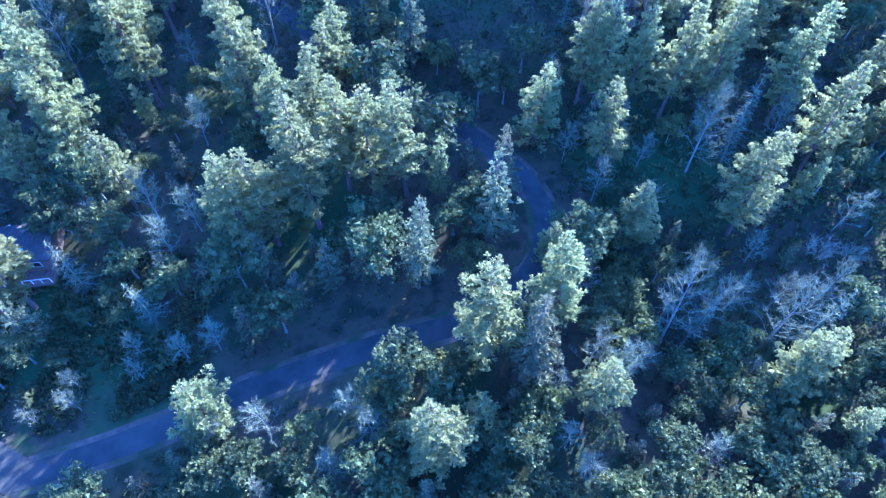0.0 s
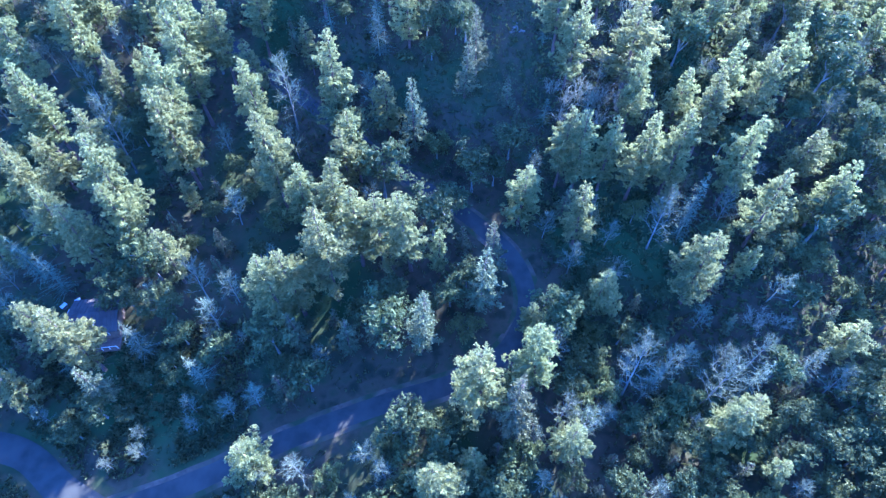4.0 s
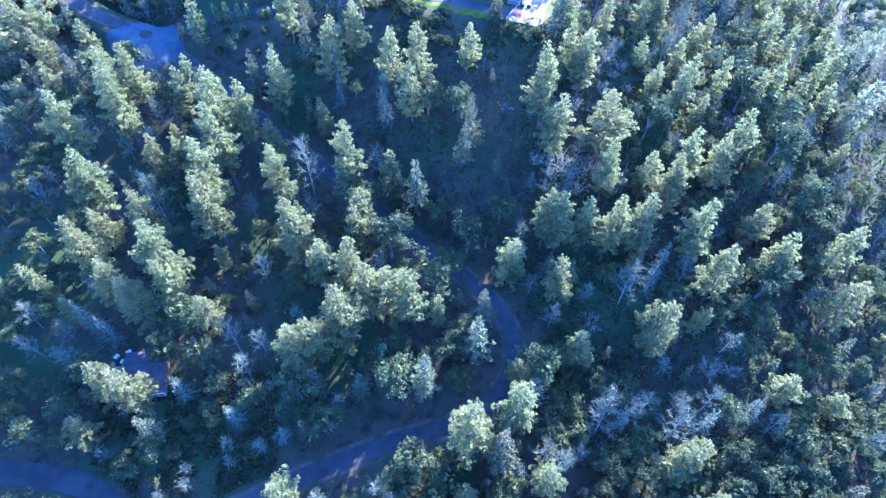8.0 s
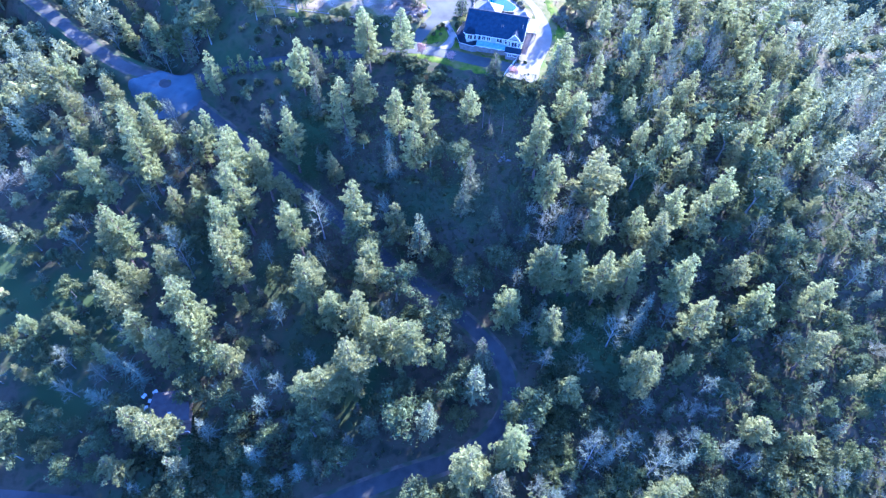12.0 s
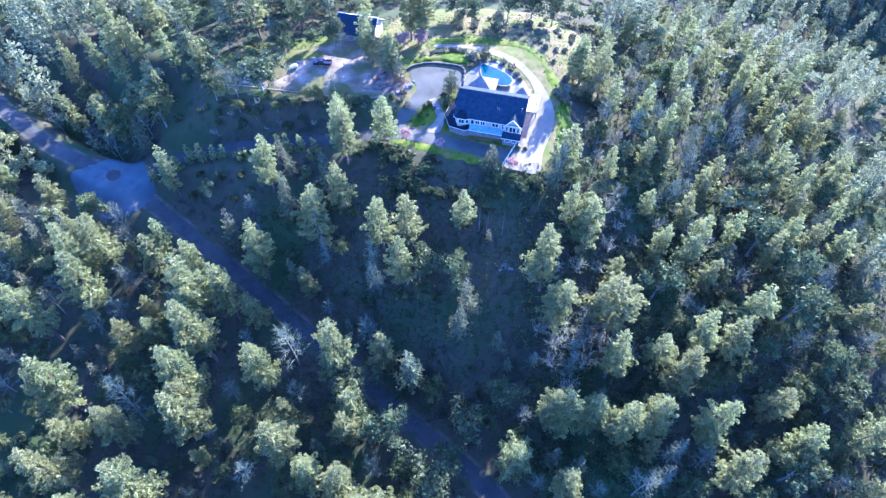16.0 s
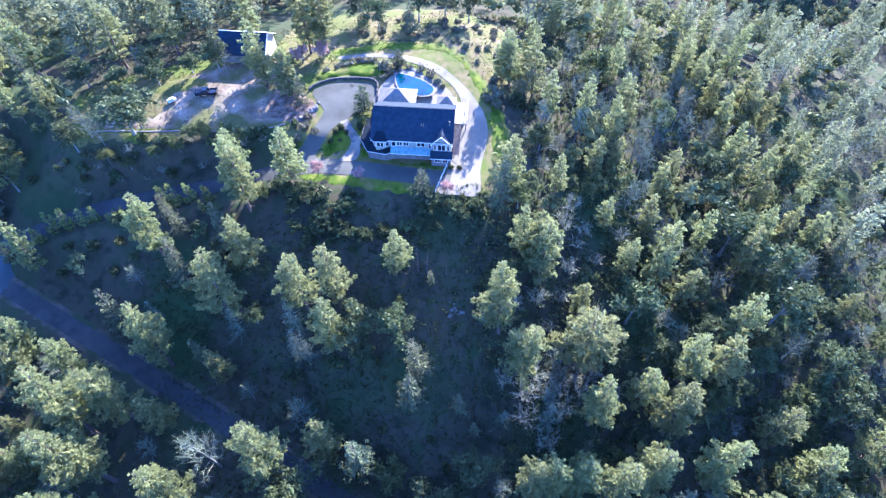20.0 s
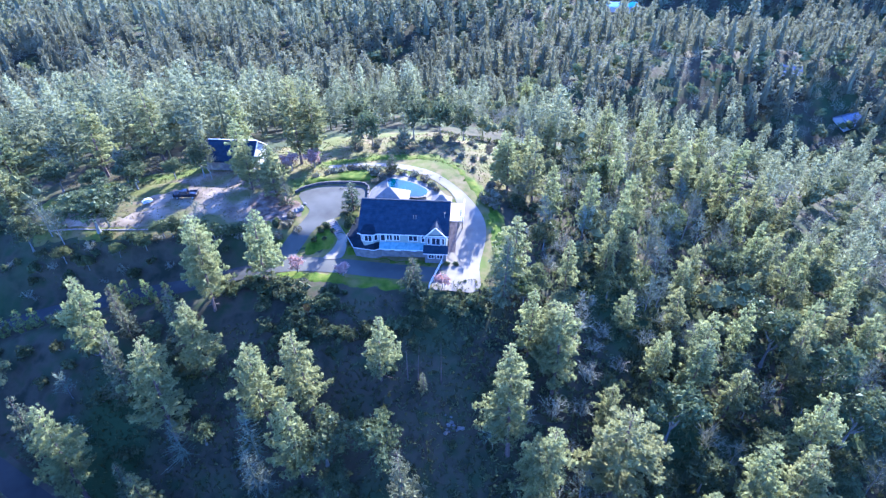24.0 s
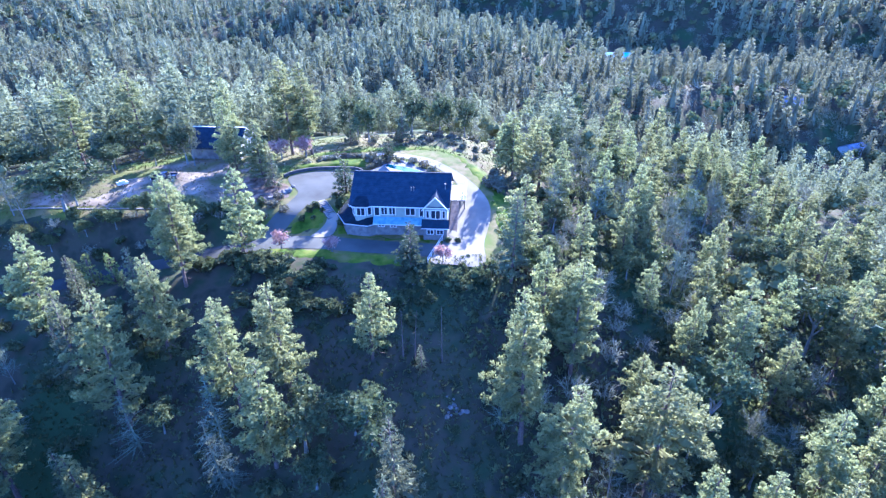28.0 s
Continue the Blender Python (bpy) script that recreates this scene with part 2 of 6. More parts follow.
def natural(x, y):
    """Height of the land before roads and terraces are cut: a knoll over a wooded valley, with hills round it."""
    x, y = np.asarray(x, float), np.asarray(y, float)
    low = sum(np.interp(y + d, LOW_Y, LOW_Z) for d in (-6, 0, 6)) / 3
    top = sum(np.interp(y + d, TOP_Y, TOP_Z) for d in (-6, 0, 6)) / 3
    foot = np.where(x < 6, 69 - 0.83 * (x - 6), 69)
    crest = np.where(x < 2, 121 - 0.62 * (x - 2), 121)
    up = np.clip((y - foot - 3) / (crest - foot - 3), 0, 1) ** 0.85
    z = low + (np.maximum(top, low) - low) * up
    # the ground falls away beside the knoll
    z = z - 0.27 * np.maximum(0, x - 30) * ss(78, 125, y) * (1 - ss(200, 300, y)) - 0.09 * np.maximum(0, x - 50) * (1 - ss(78, 125, y))
    z = z - 6 * ss(50, 90, -x) * ss(120, 150, y) * (1 - ss(180, 260, y))
    # a gully on the outside of the bend
    z = z - 3.5 * ss(17, 27, x) * (1 - ss(40, 60, x)) * ss(15, 30, y) * (1 - ss(48, 64, y))
    z = np.maximum(z, -16)
    r = 0.851 * x + 0.455 * y
    z = z + 0.36 * np.clip(r - 455, 0, 330) * ss(440, 520, r)
    z = z + 0.12 * np.clip(-x - 150, 0, 350) * ss(-100, 320, y) + 0.1 * np.clip(y - 560, 0, 900)
    z = z + ss(215, 330, y) * (7 * np.sin(x / 41 + y / 95) + 6 * np.sin(y / 38 - x / 120 + 1.7))
    return z + 0.5 * np.sin(x * 0.11 + 1) * np.cos(y * 0.13) * ss(0, 30, np.abs(y - 140))


def spline(points, step=1.0, closed=False):
    """Points of a smooth line through the given ones, about step metres apart."""
    p = [Vector(q) for q in points]
    out, n = [], len(p)
    for i in range(n if closed else n - 1):
        a, b, c, d = (p[(i - 1) % n], p[i], p[(i + 1) % n], p[(i + 2) % n]) if closed else (p[max(i - 1, 0)], p[i], p[i + 1], p[min(i + 2, n - 1)])
        k = max(1, round((c - b).length / step))
        for j in range(k):
            t = j / k
            out.append(0.5 * (2 * b + (c - a) * t + (2 * a - 5 * b + 4 * c - d) * t * t + (3 * b - a - 3 * c + d) * t ** 3))
    return out if closed else out + [p[-1]]


# centre lines: x, y, z
ROAD = spline([(-150, 4, -2), (-90, 10, 0), (-62, 13.5, 0.5), (-49, 17.5, 1.3), (-36.6, 21.8, 2.0), (-24, 27.6, 2.8), (-10, 32.8, 3.5), (2.7, 36.6, 4.2), (10, 40.8, 5.4),
               (13.8, 46.5, 6.6), (14.4, 52.1, 7.6), (12.2, 58, 8.6), (5.5, 65.5, 9.6), (-6, 75.2, 10.4), (-19.5, 87.2, 11.7), (-36.5, 101.5, 14.4), (-55, 116.5, 18.3),
               (-75, 132, 21.8), (-98, 145.5, 23), (-130, 172, 24.4), (-180, 215, 26)], 1.0)
SIDE_ROAD = spline([(-49, 17.5, 1.3), (-56, 21, 1.7), (-64, 26, 2.4), (-78, 28, 3), (-110, 30, 4)], 1.0)
DRIVE = spline([(-74, 133.5, 21.9), (-66, 137, 23), (-52, 139, 25.5), (-38, 138, 28), (-24, 136.2, 30.5), (-10, 135.9, 32.4), (-1, 133.7, 33), (8, 130.1, 33.2), (15, 127.3, 33.4), (19, 125.8, 33.5)], 1.0)
WAYS = ((ROAD, 2.7), (SIDE_ROAD, 2.4), (DRIVE, 2.2))
WAY = [(np.array([q[:] for q in line]), half) for line, half in WAYS]


def height(x, y):
    """Height of the ground with the roads cut into it."""
    x, y = np.atleast_1d(np.asarray(x, float)), np.atleast_1d(np.asarray(y, float))
    z = natural(x, y)
    for line, half in WAY:
        near = np.where((x > line[:, 0].min() - 12) & (x < line[:, 0].max() + 12) & (y > line[:, 1].min() - 12) & (y < line[:, 1].max() + 12))[0]
        if len(near):
            d = (x[near, None] - line[None, :, 0]) ** 2 + (y[near, None] - line[None, :, 1]) ** 2
            i = d.argmin(1)
            w = 1 - ss(half + 0.7, half + 5.5, np.sqrt(d[np.arange(len(near)), i]))
            z[near] = z[near] * (1 - w) + (line[i, 2] - 0.08) * w
    return z


def ground_z(x, y):
    return float(height(x, y)[0])


def way_distance(x, y):
    return min(float(np.sqrt(((line[:, :2] - (x, y)) ** 2).sum(1).min())) - half for line, half in WAY)


def mesh_object(name, verts, faces, mat, parent=None, smooth=False):
    me = bpy.data.meshes.new(name)
    me.from_pydata(verts, [], faces)
    me.materials.append(mat)
    if smooth:
        me.polygons.foreach_set("use_smooth", [True] * len(me.polygons))
    ob = new(name, me)
    ob.parent = parent
    return ob


def axis(knots):
    out = []
    for (a, b, step) in knots:
        out += list(np.arange(a, b, step))
    return np.array(out + [knots[-1][1]])


gx = axis(((-2400, -600, 120), (-600, -200, 25), (-200, -110, 5), (-110, 130, 1.4), (130, 260, 6), (260, 700, 25), (700, 2600, 120)))
gy = axis(((-1500, -300, 100), (-300, -40, 20), (-40, 0, 3), (0, 195, 1.4), (195, 330, 6), (330, 800, 20), (800, 3000, 120)))
GX, GY = np.meshgrid(gx, gy)
GZ = height(GX.ravel(), GY.ravel())
nx = len(gx)
gv = np.stack([GX.ravel(), GY.ravel(), GZ], 1)
ii, jj = np.meshgrid(np.arange(nx - 1), np.arange(len(gy) - 1))
base = (jj * nx + ii).ravel()
gf = np.stack([base, base + 1, base + 1 + nx, base + nx], 1)
tagged(mesh_object("ground", gv.tolist(), gf.tolist(), GROUND, smooth=True), "brown forest floor with leaf litter and grass over hilly land", "ground", kind="structure")


def ribbon(name, line, half, mat, lift, label, kind="structure", category="road", shift=0.0):
    verts, faces = [], []
    cols = 5
    for i, p in enumerate(line):
        d = (line[min(i + 1, len(line) - 1)] - line[max(i - 1, 0)]).normalized()
        s = Vector((-d.y, d.x, 0)).normalized()
        wob = 0.12 * noise.noise(p * 0.31)
        for k in range(cols):
            u = -1 + 2 * k / (cols - 1)
            q = p + s * (u * (half + wob) + shift)
            verts.append((q.x, q.y, p.z + lift - 0.05 * u * u))
    for i in range(len(line) - 1):
        for k in range(cols - 1):
            a = i * cols + k
            faces.append((a, a + 1, a + 1 + cols, a + cols))
    return tagged(mesh_object(name, verts, faces, mat, smooth=True), label, category, kind=kind)


ribbon("road_verge", ROAD, 2.4, VERGE, 0.0, "brown gravel verge beside the forest road", category="verge")
ribbon("road", ROAD, 1.6, ASPHALT, 0.05, "narrow grey asphalt road winding through the forest")
ribbon("side_road", SIDE_ROAD, 2.1, ASPHALT, 0.06, "grey asphalt side road joining the forest road")
ribbon("driveway_lower", DRIVE[:66], 1.9, ASPHALT, 0.07, "grey asphalt drive climbing to the house", category="driveway")


ribbon("driveway_front", DRIVE[65:], 2.0, PAVING, 0.075, "grey paved drive along the foot of the house", category="driveway")


def inside(poly, x, y):
    r = False
    for i in range(len(poly)):
        (a, b), (c, d) = poly[i][:2], poly[i - 1][:2]
        if (b > y) != (d > y) and x < (c - a) * (y - b) / (d - b) + a:
            r = not r
    return r


def patch(name, outline, mat, lift, label, category, step=1.2, flat=None, smooth=True, rough=0.0):
    """A sheet inside a smooth outline that lies lift above the ground."""
    from mathutils.geometry import delaunay_2d_cdt
    edge = [Vector((p.x, p.y)) for p in spline([(*q, 0) for q in outline], step, True)] if smooth else [Vector(q) for q in outline]
    edge = [p + 0.55 * Vector((noise.noise((p.x * 0.5, p.y * 0.5, 1)), noise.noise((p.x * 0.5, p.y * 0.5, 7)))) * rough for p in edge]
    n = len(edge)
    xs, ys = [p.x for p in edge], [p.y for p in edge]
    pts = list(edge)
    for x in np.arange(min(xs) + 0.3, max(xs), step):
        for y in np.arange(min(ys) + 0.3, max(ys), step):
            if inside(edge, x, y) and min((p.x - x) ** 2 + (p.y - y) ** 2 for p in edge) > (0.45 * step) ** 2:
                pts.append(Vector((x, y)))
    v, _, f, *_ = delaunay_2d_cdt(pts, [(i, (i + 1) % n) for i in range(n)], [], 1, 1e-5)
    z = height([p.x for p in v], [p.y for p in v]) if flat is None else [flat] * len(v)
    # grass and dirt run out into the ground at the edge
    return tagged(mesh_object(name, [(p.x, p.y, h + (-0.07 if rough and i < n else lift)) for i, (p, h) in enumerate(zip(v, z))], [list(t) for t in f], mat, smooth=True), label, category, kind="structure")
# ---- parts and things ----
def thing(name, label, category, group="", at=None):
    return tagged(new(name), label, category, group) if at is None else set_at(tagged(new(name), label, category, group), at)


def set_at(ob, m):
    ob.matrix_world = m
    return ob


def part(name, bm, mat, parent, label="", smooth=False):
    me = bpy.data.meshes.new(name)
    bm.to_mesh(me)
    bm.free()
    me.materials.append(mat)
    if smooth:
        me.polygons.foreach_set("use_smooth", [True] * len(me.polygons))
    ob = new(name, me)
    ob.parent = parent
    return tagged(ob, label) if label else ob


def box(x0, x1, y0, y1, z0, z1, bevel=0.0, bm=None):
    bm = bm or bmesh.new()
    made = bmesh.ops.create_cube(bm, size=1, matrix=Matrix.Translation(((x0 + x1) / 2, (y0 + y1) / 2, (z0 + z1) / 2)) @ Matrix.Diagonal((x1 - x0, y1 - y0, z1 - z0, 1)))
    if bevel:
        es = list({e for v in made["verts"] for e in v.link_edges})
        bmesh.ops.bevel(bm, geom=es, offset=bevel, segments=2, affect="EDGES")
    return bm


def solid(points, z0, z1):
    """An upright prism on a plan outline; z1 may be one height or one for each corner."""
    bm = bmesh.new()
    n = len(points)
    tops = z1 if isinstance(z1, (list, tuple)) else [z1] * n
    a = [bm.verts.new((*p, z0)) for p in points]
    b = [bm.verts.new((*p, h)) for p, h in zip(points, tops)]
    bm.faces.new(a[::-1])
    bm.faces.new(b)
    for i in range(n):
        bm.faces.new((a[i], a[(i + 1) % n], b[(i + 1) % n], b[i]))
    bmesh.ops.recalc_face_normals(bm, faces=bm.faces)
    return bm


def slab(corners, thick):
    """A sheet through 3D corners, thick metres deep downwards."""
    bm = bmesh.new()
    a = [bm.verts.new(p) for p in corners]
    b = [bm.verts.new((p[0], p[1], p[2] - thick)) for p in corners]
    n = len(a)
    bm.faces.new(a)
    bm.faces.new(b[::-1])
    for i in range(n):
        bm.faces.new((a[i], b[i], b[(i + 1) % n], a[(i + 1) % n]))
    bmesh.ops.recalc_face_normals(bm, faces=bm.faces)
    return bm
# ---- the house ----
HOUSE_AT = pose(14.3, 137.4, 33.0, 0, 0, -16)


def window(parent, u0, u1, v, z0, z1, panes, face=-1, turn=None):
    """A framed window on a wall that looks along -v (turn: its pose in the house); panes side by side."""
    m = turn or Matrix.Identity(4)
    w = 0.08
    bm = bmesh.new()
    box(u0 - w, u1 + w, v - 0.1, v + 0.03, z0 - w, z0, bm=bm)
    box(u0 - w, u1 + w, v - 0.1, v + 0.03, z1, z1 + w, bm=bm)
    for i in range(panes + 1):
        x = u0 + (u1 - u0) * i / panes
        box(x - w if i == 0 else x - 0.05, x + w if i == panes else x + 0.05, v - 0.09, v + 0.03, z0, z1, bm=bm)
    bm.transform(m)
    win = part("window", bm, WHITE, parent, "white-framed window")
    for i in range(panes):
        a, b = u0 + (u1 - u0) * i / panes + 0.05, u0 + (u1 - u0) * (i + 1) / panes - 0.05
        g = box(a, b, v - 0.04, v - 0.02, z0, z1)
        g.transform(m)
        part("pane", g, GLASS, win, "dark glass pane")
    return win


def gable_roof(u0, u1, v0, vr, v1, ze, zr, thick=0.22):
    bm = bmesh.new()
    for a, b in ((v0, vr), (v1, vr)):
        t = slab([(u0, a, ze), (u1, a, ze), (u1, b, zr), (u0, b, zr)], thick)
        me = bpy.data.meshes.new("tmp")
        t.to_mesh(me)
        t.free()
        bm.from_mesh(me)
        bpy.data.meshes.remove(me)
    return bm


def shingle_rows(parent, u0, u1, v0, z0, v1, z1, mat, step=0.34):
    """Courses of shingles on a roof slope, each lapping the one below."""
    rows = max(2, round(math.hypot(v1 - v0, z1 - z0) / step))
    nrm = Vector((0, -(z1 - z0), v1 - v0)).normalized()
    if nrm.z < 0:
        nrm = -nrm
    for i in range(rows):
        a, b = i / rows, (i + 1.12) / rows
        p, q = Vector((0, v0 + (v1 - v0) * a, z0 + (z1 - z0) * a)), Vector((0, v0 + (v1 - v0) * min(1, b), z0 + (z1 - z0) * min(1, b)))
        bm = bmesh.new()
        vs = [bm.verts.new(Vector((u, 0, 0)) + w) for u, w in ((u0, p + nrm * 0.035), (u1, p + nrm * 0.035), (u1, q + nrm * 0.008), (u0, q + nrm * 0.008), (u0, p), (u1, p))]
        bm.faces.new(vs[:4])
        bm.faces.new((vs[4], vs[5], vs[1], vs[0]))
        part("shingle_course", bm, mat, parent)


def build_house():
    h = thing("house", "two-storey pale blue house with dark shingle roof and white trim", "house", at=HOUSE_AT)
    part("foundation", box(-7.4, 7.4, -4.86, 5, -1.5, 2.7), STONE, h, "grey stone lower storey")
    wall = part("wall", box(-7.4, 7.4, -4.9, 5.04, 2.7, 5.75), SIDING, h, "pale blue lapped siding")
    for i in range(14):
        z = 2.78 + i * 0.21
        part("board", box(-7.42, 7.42, -4.925, -4.9, z, z + 0.17), SIDING, wall)
    for u in (-7.4, 7.36):
        part("gable_wall", solid_gable(u, u + 0.06, -5.0, 5.0, 5.75, 8.75), SIDING, h)
    roof = part("roof", gable_roof(-7.85, 7.85, -5.6, 0, 5.6, 5.62, 9.1), ROOF, h, "dark blue-grey shingle roof")
    shingle_rows(roof, -7.85, 7.85, -5.6, 5.62, 0, 9.1, ROOF)
    part("ridge_cap", box(-7.85, 7.85, -0.16, 0.16, 9.06, 9.17, 0.03), ROOF, roof)
    part("fascia", box(-7.85, 7.85, -5.68, -5.61, 5.44, 5.6), WHITE, roof, "white fascia board")
    # wing and polygon porch at the lower storey
    outer = [(-10.3, 4.2), (-10.8, -1.8), (-8.9, -5.3), (-5.1, -5.9), (-3.8, -5.0)]
    inner = [(-7.42, 4.2), (-7.42, -1.8), (-7.3, -4.9), (-5.2, -5.45), (-4.3, -4.92)]
    part("porch_wall", solid([(-10, 4), (-10.3, -1.7), (-8.65, -4.95), (-5.1, -5.5), (-4.0, -4.9), (-7, 0)], -1.5, 2.3), STONE, h, "grey stone porch wall")
    bm = bmesh.new()
    vo = [bm.verts.new((*p, 2.3)) for p in outer]
    vi = [bm.verts.new((*p, 3.45)) for p in inner]
    for i in range(4):
        bm.faces.new((vo[i], vo[i + 1], vi[i + 1], vi[i]))
    bmesh.ops.solidify(bm, geom=bm.faces[:], thickness=0.12)
    part("porch_roof", bm, ROOF, h, "dark skirt roof round the polygon bay")
    bm = bmesh.new()
    for i in range(4):
        (a, b), (c, d) = outer[i], outer[i + 1]
        limb_box(bm, (a, b, 2.2), (c, d, 2.2), 0.05)
    part("porch_fascia", bm, WHITE, h, "white fascia")
    # upper polygon bay
    bay = [(-7.4, -4.8), (-6.9, -5.45), (-5.2, -5.45), (-4.4, -4.8)]
    part("bay_wall", solid(bay, 2.9, 5.6), SIDING, h, "pale blue bay")
    bm = bmesh.new()
    ro = [bm.verts.new((*p, 5.6)) for p in ((-8.0, -4.9), (-7.2, -6.0), (-4.9, -6.0), (-3.9, -5.2))]
    top = [bm.verts.new((-6.6, -3.2, 7.05)), bm.verts.new((-5.4, -3.2, 7.05))]
    bm.faces.new((ro[0], ro[1], top[0]))
    bm.faces.new((ro[1], ro[2], top[1], top[0]))
    bm.faces.new((ro[2], ro[3], top[1]))
    bmesh.ops.solidify(bm, geom=bm.faces[:], thickness=0.14)
    part("bay_roof", bm, ROOF, h, "dark hipped bay roof")
    bm = bmesh.new()
    limb_box(bm, (-8.0, -4.95, 5.5), (-7.2, -6.05, 5.5), 0.05)
    limb_box(bm, (-7.2, -6.05, 5.5), (-4.9, -6.05, 5.5), 0.05)
    limb_box(bm, (-4.9, -6.05, 5.5), (-3.9, -5.25, 5.5), 0.05)
    part("bay_fascia", bm, WHITE, h, "white fascia")
    window(h, -6.7, -5.4, -5.47, 3.9, 5.15, 2)
    window(h, -0.3, 0.3, -0.02, 3.9, 5.15, 1, turn=Matrix.Translation((-7.15, -5.12, 0)) @ Matrix.Rotation(radians(-52), 4, "Z"))
    window(h, -0.35, 0.35, -0.02, 3.9, 5.15, 1, turn=Matrix.Translation((-4.8, -5.12, 0)) @ Matrix.Rotation(radians(39), 4, "Z"))
    # long awning roof between the bays
    part("awning", slab([(-4.2, -6.0, 2.72), (3.75, -6.0, 2.72), (3.75, -4.95, 3.5), (-4.2, -4.95, 3.5)], 0.09), AWNING, h, "pale blue metal awning roof")
    part("awning_trim", box(-4.2, 3.75, -6.07, -6.0, 2.6, 2.72), WHITE, h, "white gutter board")
    for i in range(16):
        u = -4.1 + i * 0.52
        part("seam", slab([(u, -6.0, 2.76), (u + 0.05, -6.0, 2.76), (u + 0.05, -4.95, 3.54), (u, -4.95, 3.54)], 0.05), AWNING, h)
    window(h, -4.0, -3.2, -4.93, 3.75, 5.2, 1)
    window(h, -2.95, -1.95, -4.93, 3.95, 5.2, 2)
    window(h, -1.7, -0.7, -4.93, 3.95, 5.2, 2)
    window(h, 0.9, 2.4, -4.93, 3.95, 5.2, 2)
    window(h, 3.1, 3.7, -4.93, 3.75, 5.2, 1)
    for u in (-3.5, -1.6, 1.2):
        window(h, u, u + 0.9, -4.88, 1.75, 2.3, 2)
    # gabled bay
    part("gable_bay", solid([(3.9, -4.5), (3.9, -5.5), (7.4, -5.5), (7.4, -4.5)], 2.9, 5.4), SIDING, h, "pale blue gabled bay")
    part("gable_front", solid_gable_front(3.9, 7.4, -5.5, -5.44, 5.4, 7.25), SIDING, h)
    bm = bmesh.new()
    for a, b in (((3.5, 5.25), (5.65, 7.5)), ((7.8, 5.25), (5.65, 7.5))):
        t = slab([(a[0], -5.95, a[1]), (a[0], -2.4, a[1]), (b[0], -2.4, b[1]), (b[0], -5.95, b[1])], 0.16)
        me = bpy.data.meshes.new("tmp")
        t.to_mesh(me)
        t.free()
        bm.from_mesh(me)
        bpy.data.meshes.remove(me)
    part("gable_roof", bm, ROOF, h, "dark gable roof")
    bm = bmesh.new()
    limb_box(bm, (3.5, -5.98, 5.2), (5.65, -5.98, 7.44), 0.065)
    limb_box(bm, (7.8, -5.98, 5.2), (5.65, -5.98, 7.44), 0.065)
    part("bargeboard", bm, WHITE, h, "white bargeboard")
    window(h, 4.95, 6.4, -5.53, 3.75, 5.1, 2)
    window(h, 4.2, 4.65, -5.53, 3.85, 5.05, 1)
    window(h, 6.7, 7.15, -5.53, 3.85, 5.05, 1)
    part("skirt_roof", slab([(3.5, -6.75, 2.62), (7.8, -6.75, 2.62), (7.8, -5.5, 3.55), (3.5, -5.5, 3.55)], 0.12), ROOF, h, "dark skirt roof")
    part("skirt_fascia", box(3.5, 7.8, -6.83, -6.75, 2.5, 2.62), WHITE, h, "white fascia")
    part("lower_bay", box(3.8, 7.5, -6.4, -4.8, -1.5, 2.5), STONE, h, "grey stone lower bay")
    window(h, 4.4, 5.4, -6.42, 1.5, 2.2, 2)
    window(h, 5.9, 6.9, -6.42, 1.5, 2.2, 2)
    # vents and pipes on the roof
    part("flue", box(6.9, 7.05, -2.72, -2.57, 7.2, 8.35, 0.03), GREYROOF, h, "pale metal flue")
    part("flue_cap", box(6.84, 7.11, -2.78, -2.51, 8.35, 8.42, 0.02), GREYROOF, h)
    for u, v in ((1.6, -3.1), (2.0, -3.1), (-5.6, -1.8)):
        part("vent_pipe", box(u, u + 0.12, v, v + 0.12, 6.6, 7.9), GREYROOF, h, "grey vent pipe")
    # raised deck at the side
    deck = part("deck", box(7.45, 10.0, 3.2, 9.6, 2.75, 2.95, 0.02), DECKING, h, "pale raised deck")
    for i in range(18):
        part("plank", box(7.47 + i * 0.14, 7.6 + i * 0.14, 3.2, 9.6, 2.95, 2.97), DECKING, deck)
    for u in (7.9, 9.8):
        for v in (3.5, 6.4, 9.3):
            part("post", box(u - 0.09, u + 0.09, v - 0.09, v + 0.09, -1.5, 2.75), DARKWOOD, deck)
    for i in range(9):
        v = 3.25 + i * 0.78
        part("baluster", box(9.9, 9.98, v, v + 0.08, 2.95, 3.9), WHITE, deck)
    part("rail", box(9.87, 10.01, 3.2, 9.6, 3.9, 3.98), WHITE, deck)
    part("end_rail", box(7.6, 10.0, 3.16, 3.26, 3.9, 3.98), WHITE, deck)
    for i in range(4):
        part("baluster", box(7.7 + i * 0.7, 7.78 + i * 0.7, 3.17, 3.25, 2.95, 3.9), WHITE, deck)
    part("side_stair", slab([(7.6, -4.5, 0.1), (8.8, -4.5, 0.1), (8.8, 3.1, 2.9), (7.6, 3.1, 2.9)], 0.3), DARKWOOD, h, "dark timber side stair")
    part("stair_rail", slab([(8.85, -4.5, 1.1), (8.95, -4.5, 1.1), (8.95, 3.1, 3.9), (8.85, 3.1, 3.9)], 0.1), DARKWOOD, h)
    return h


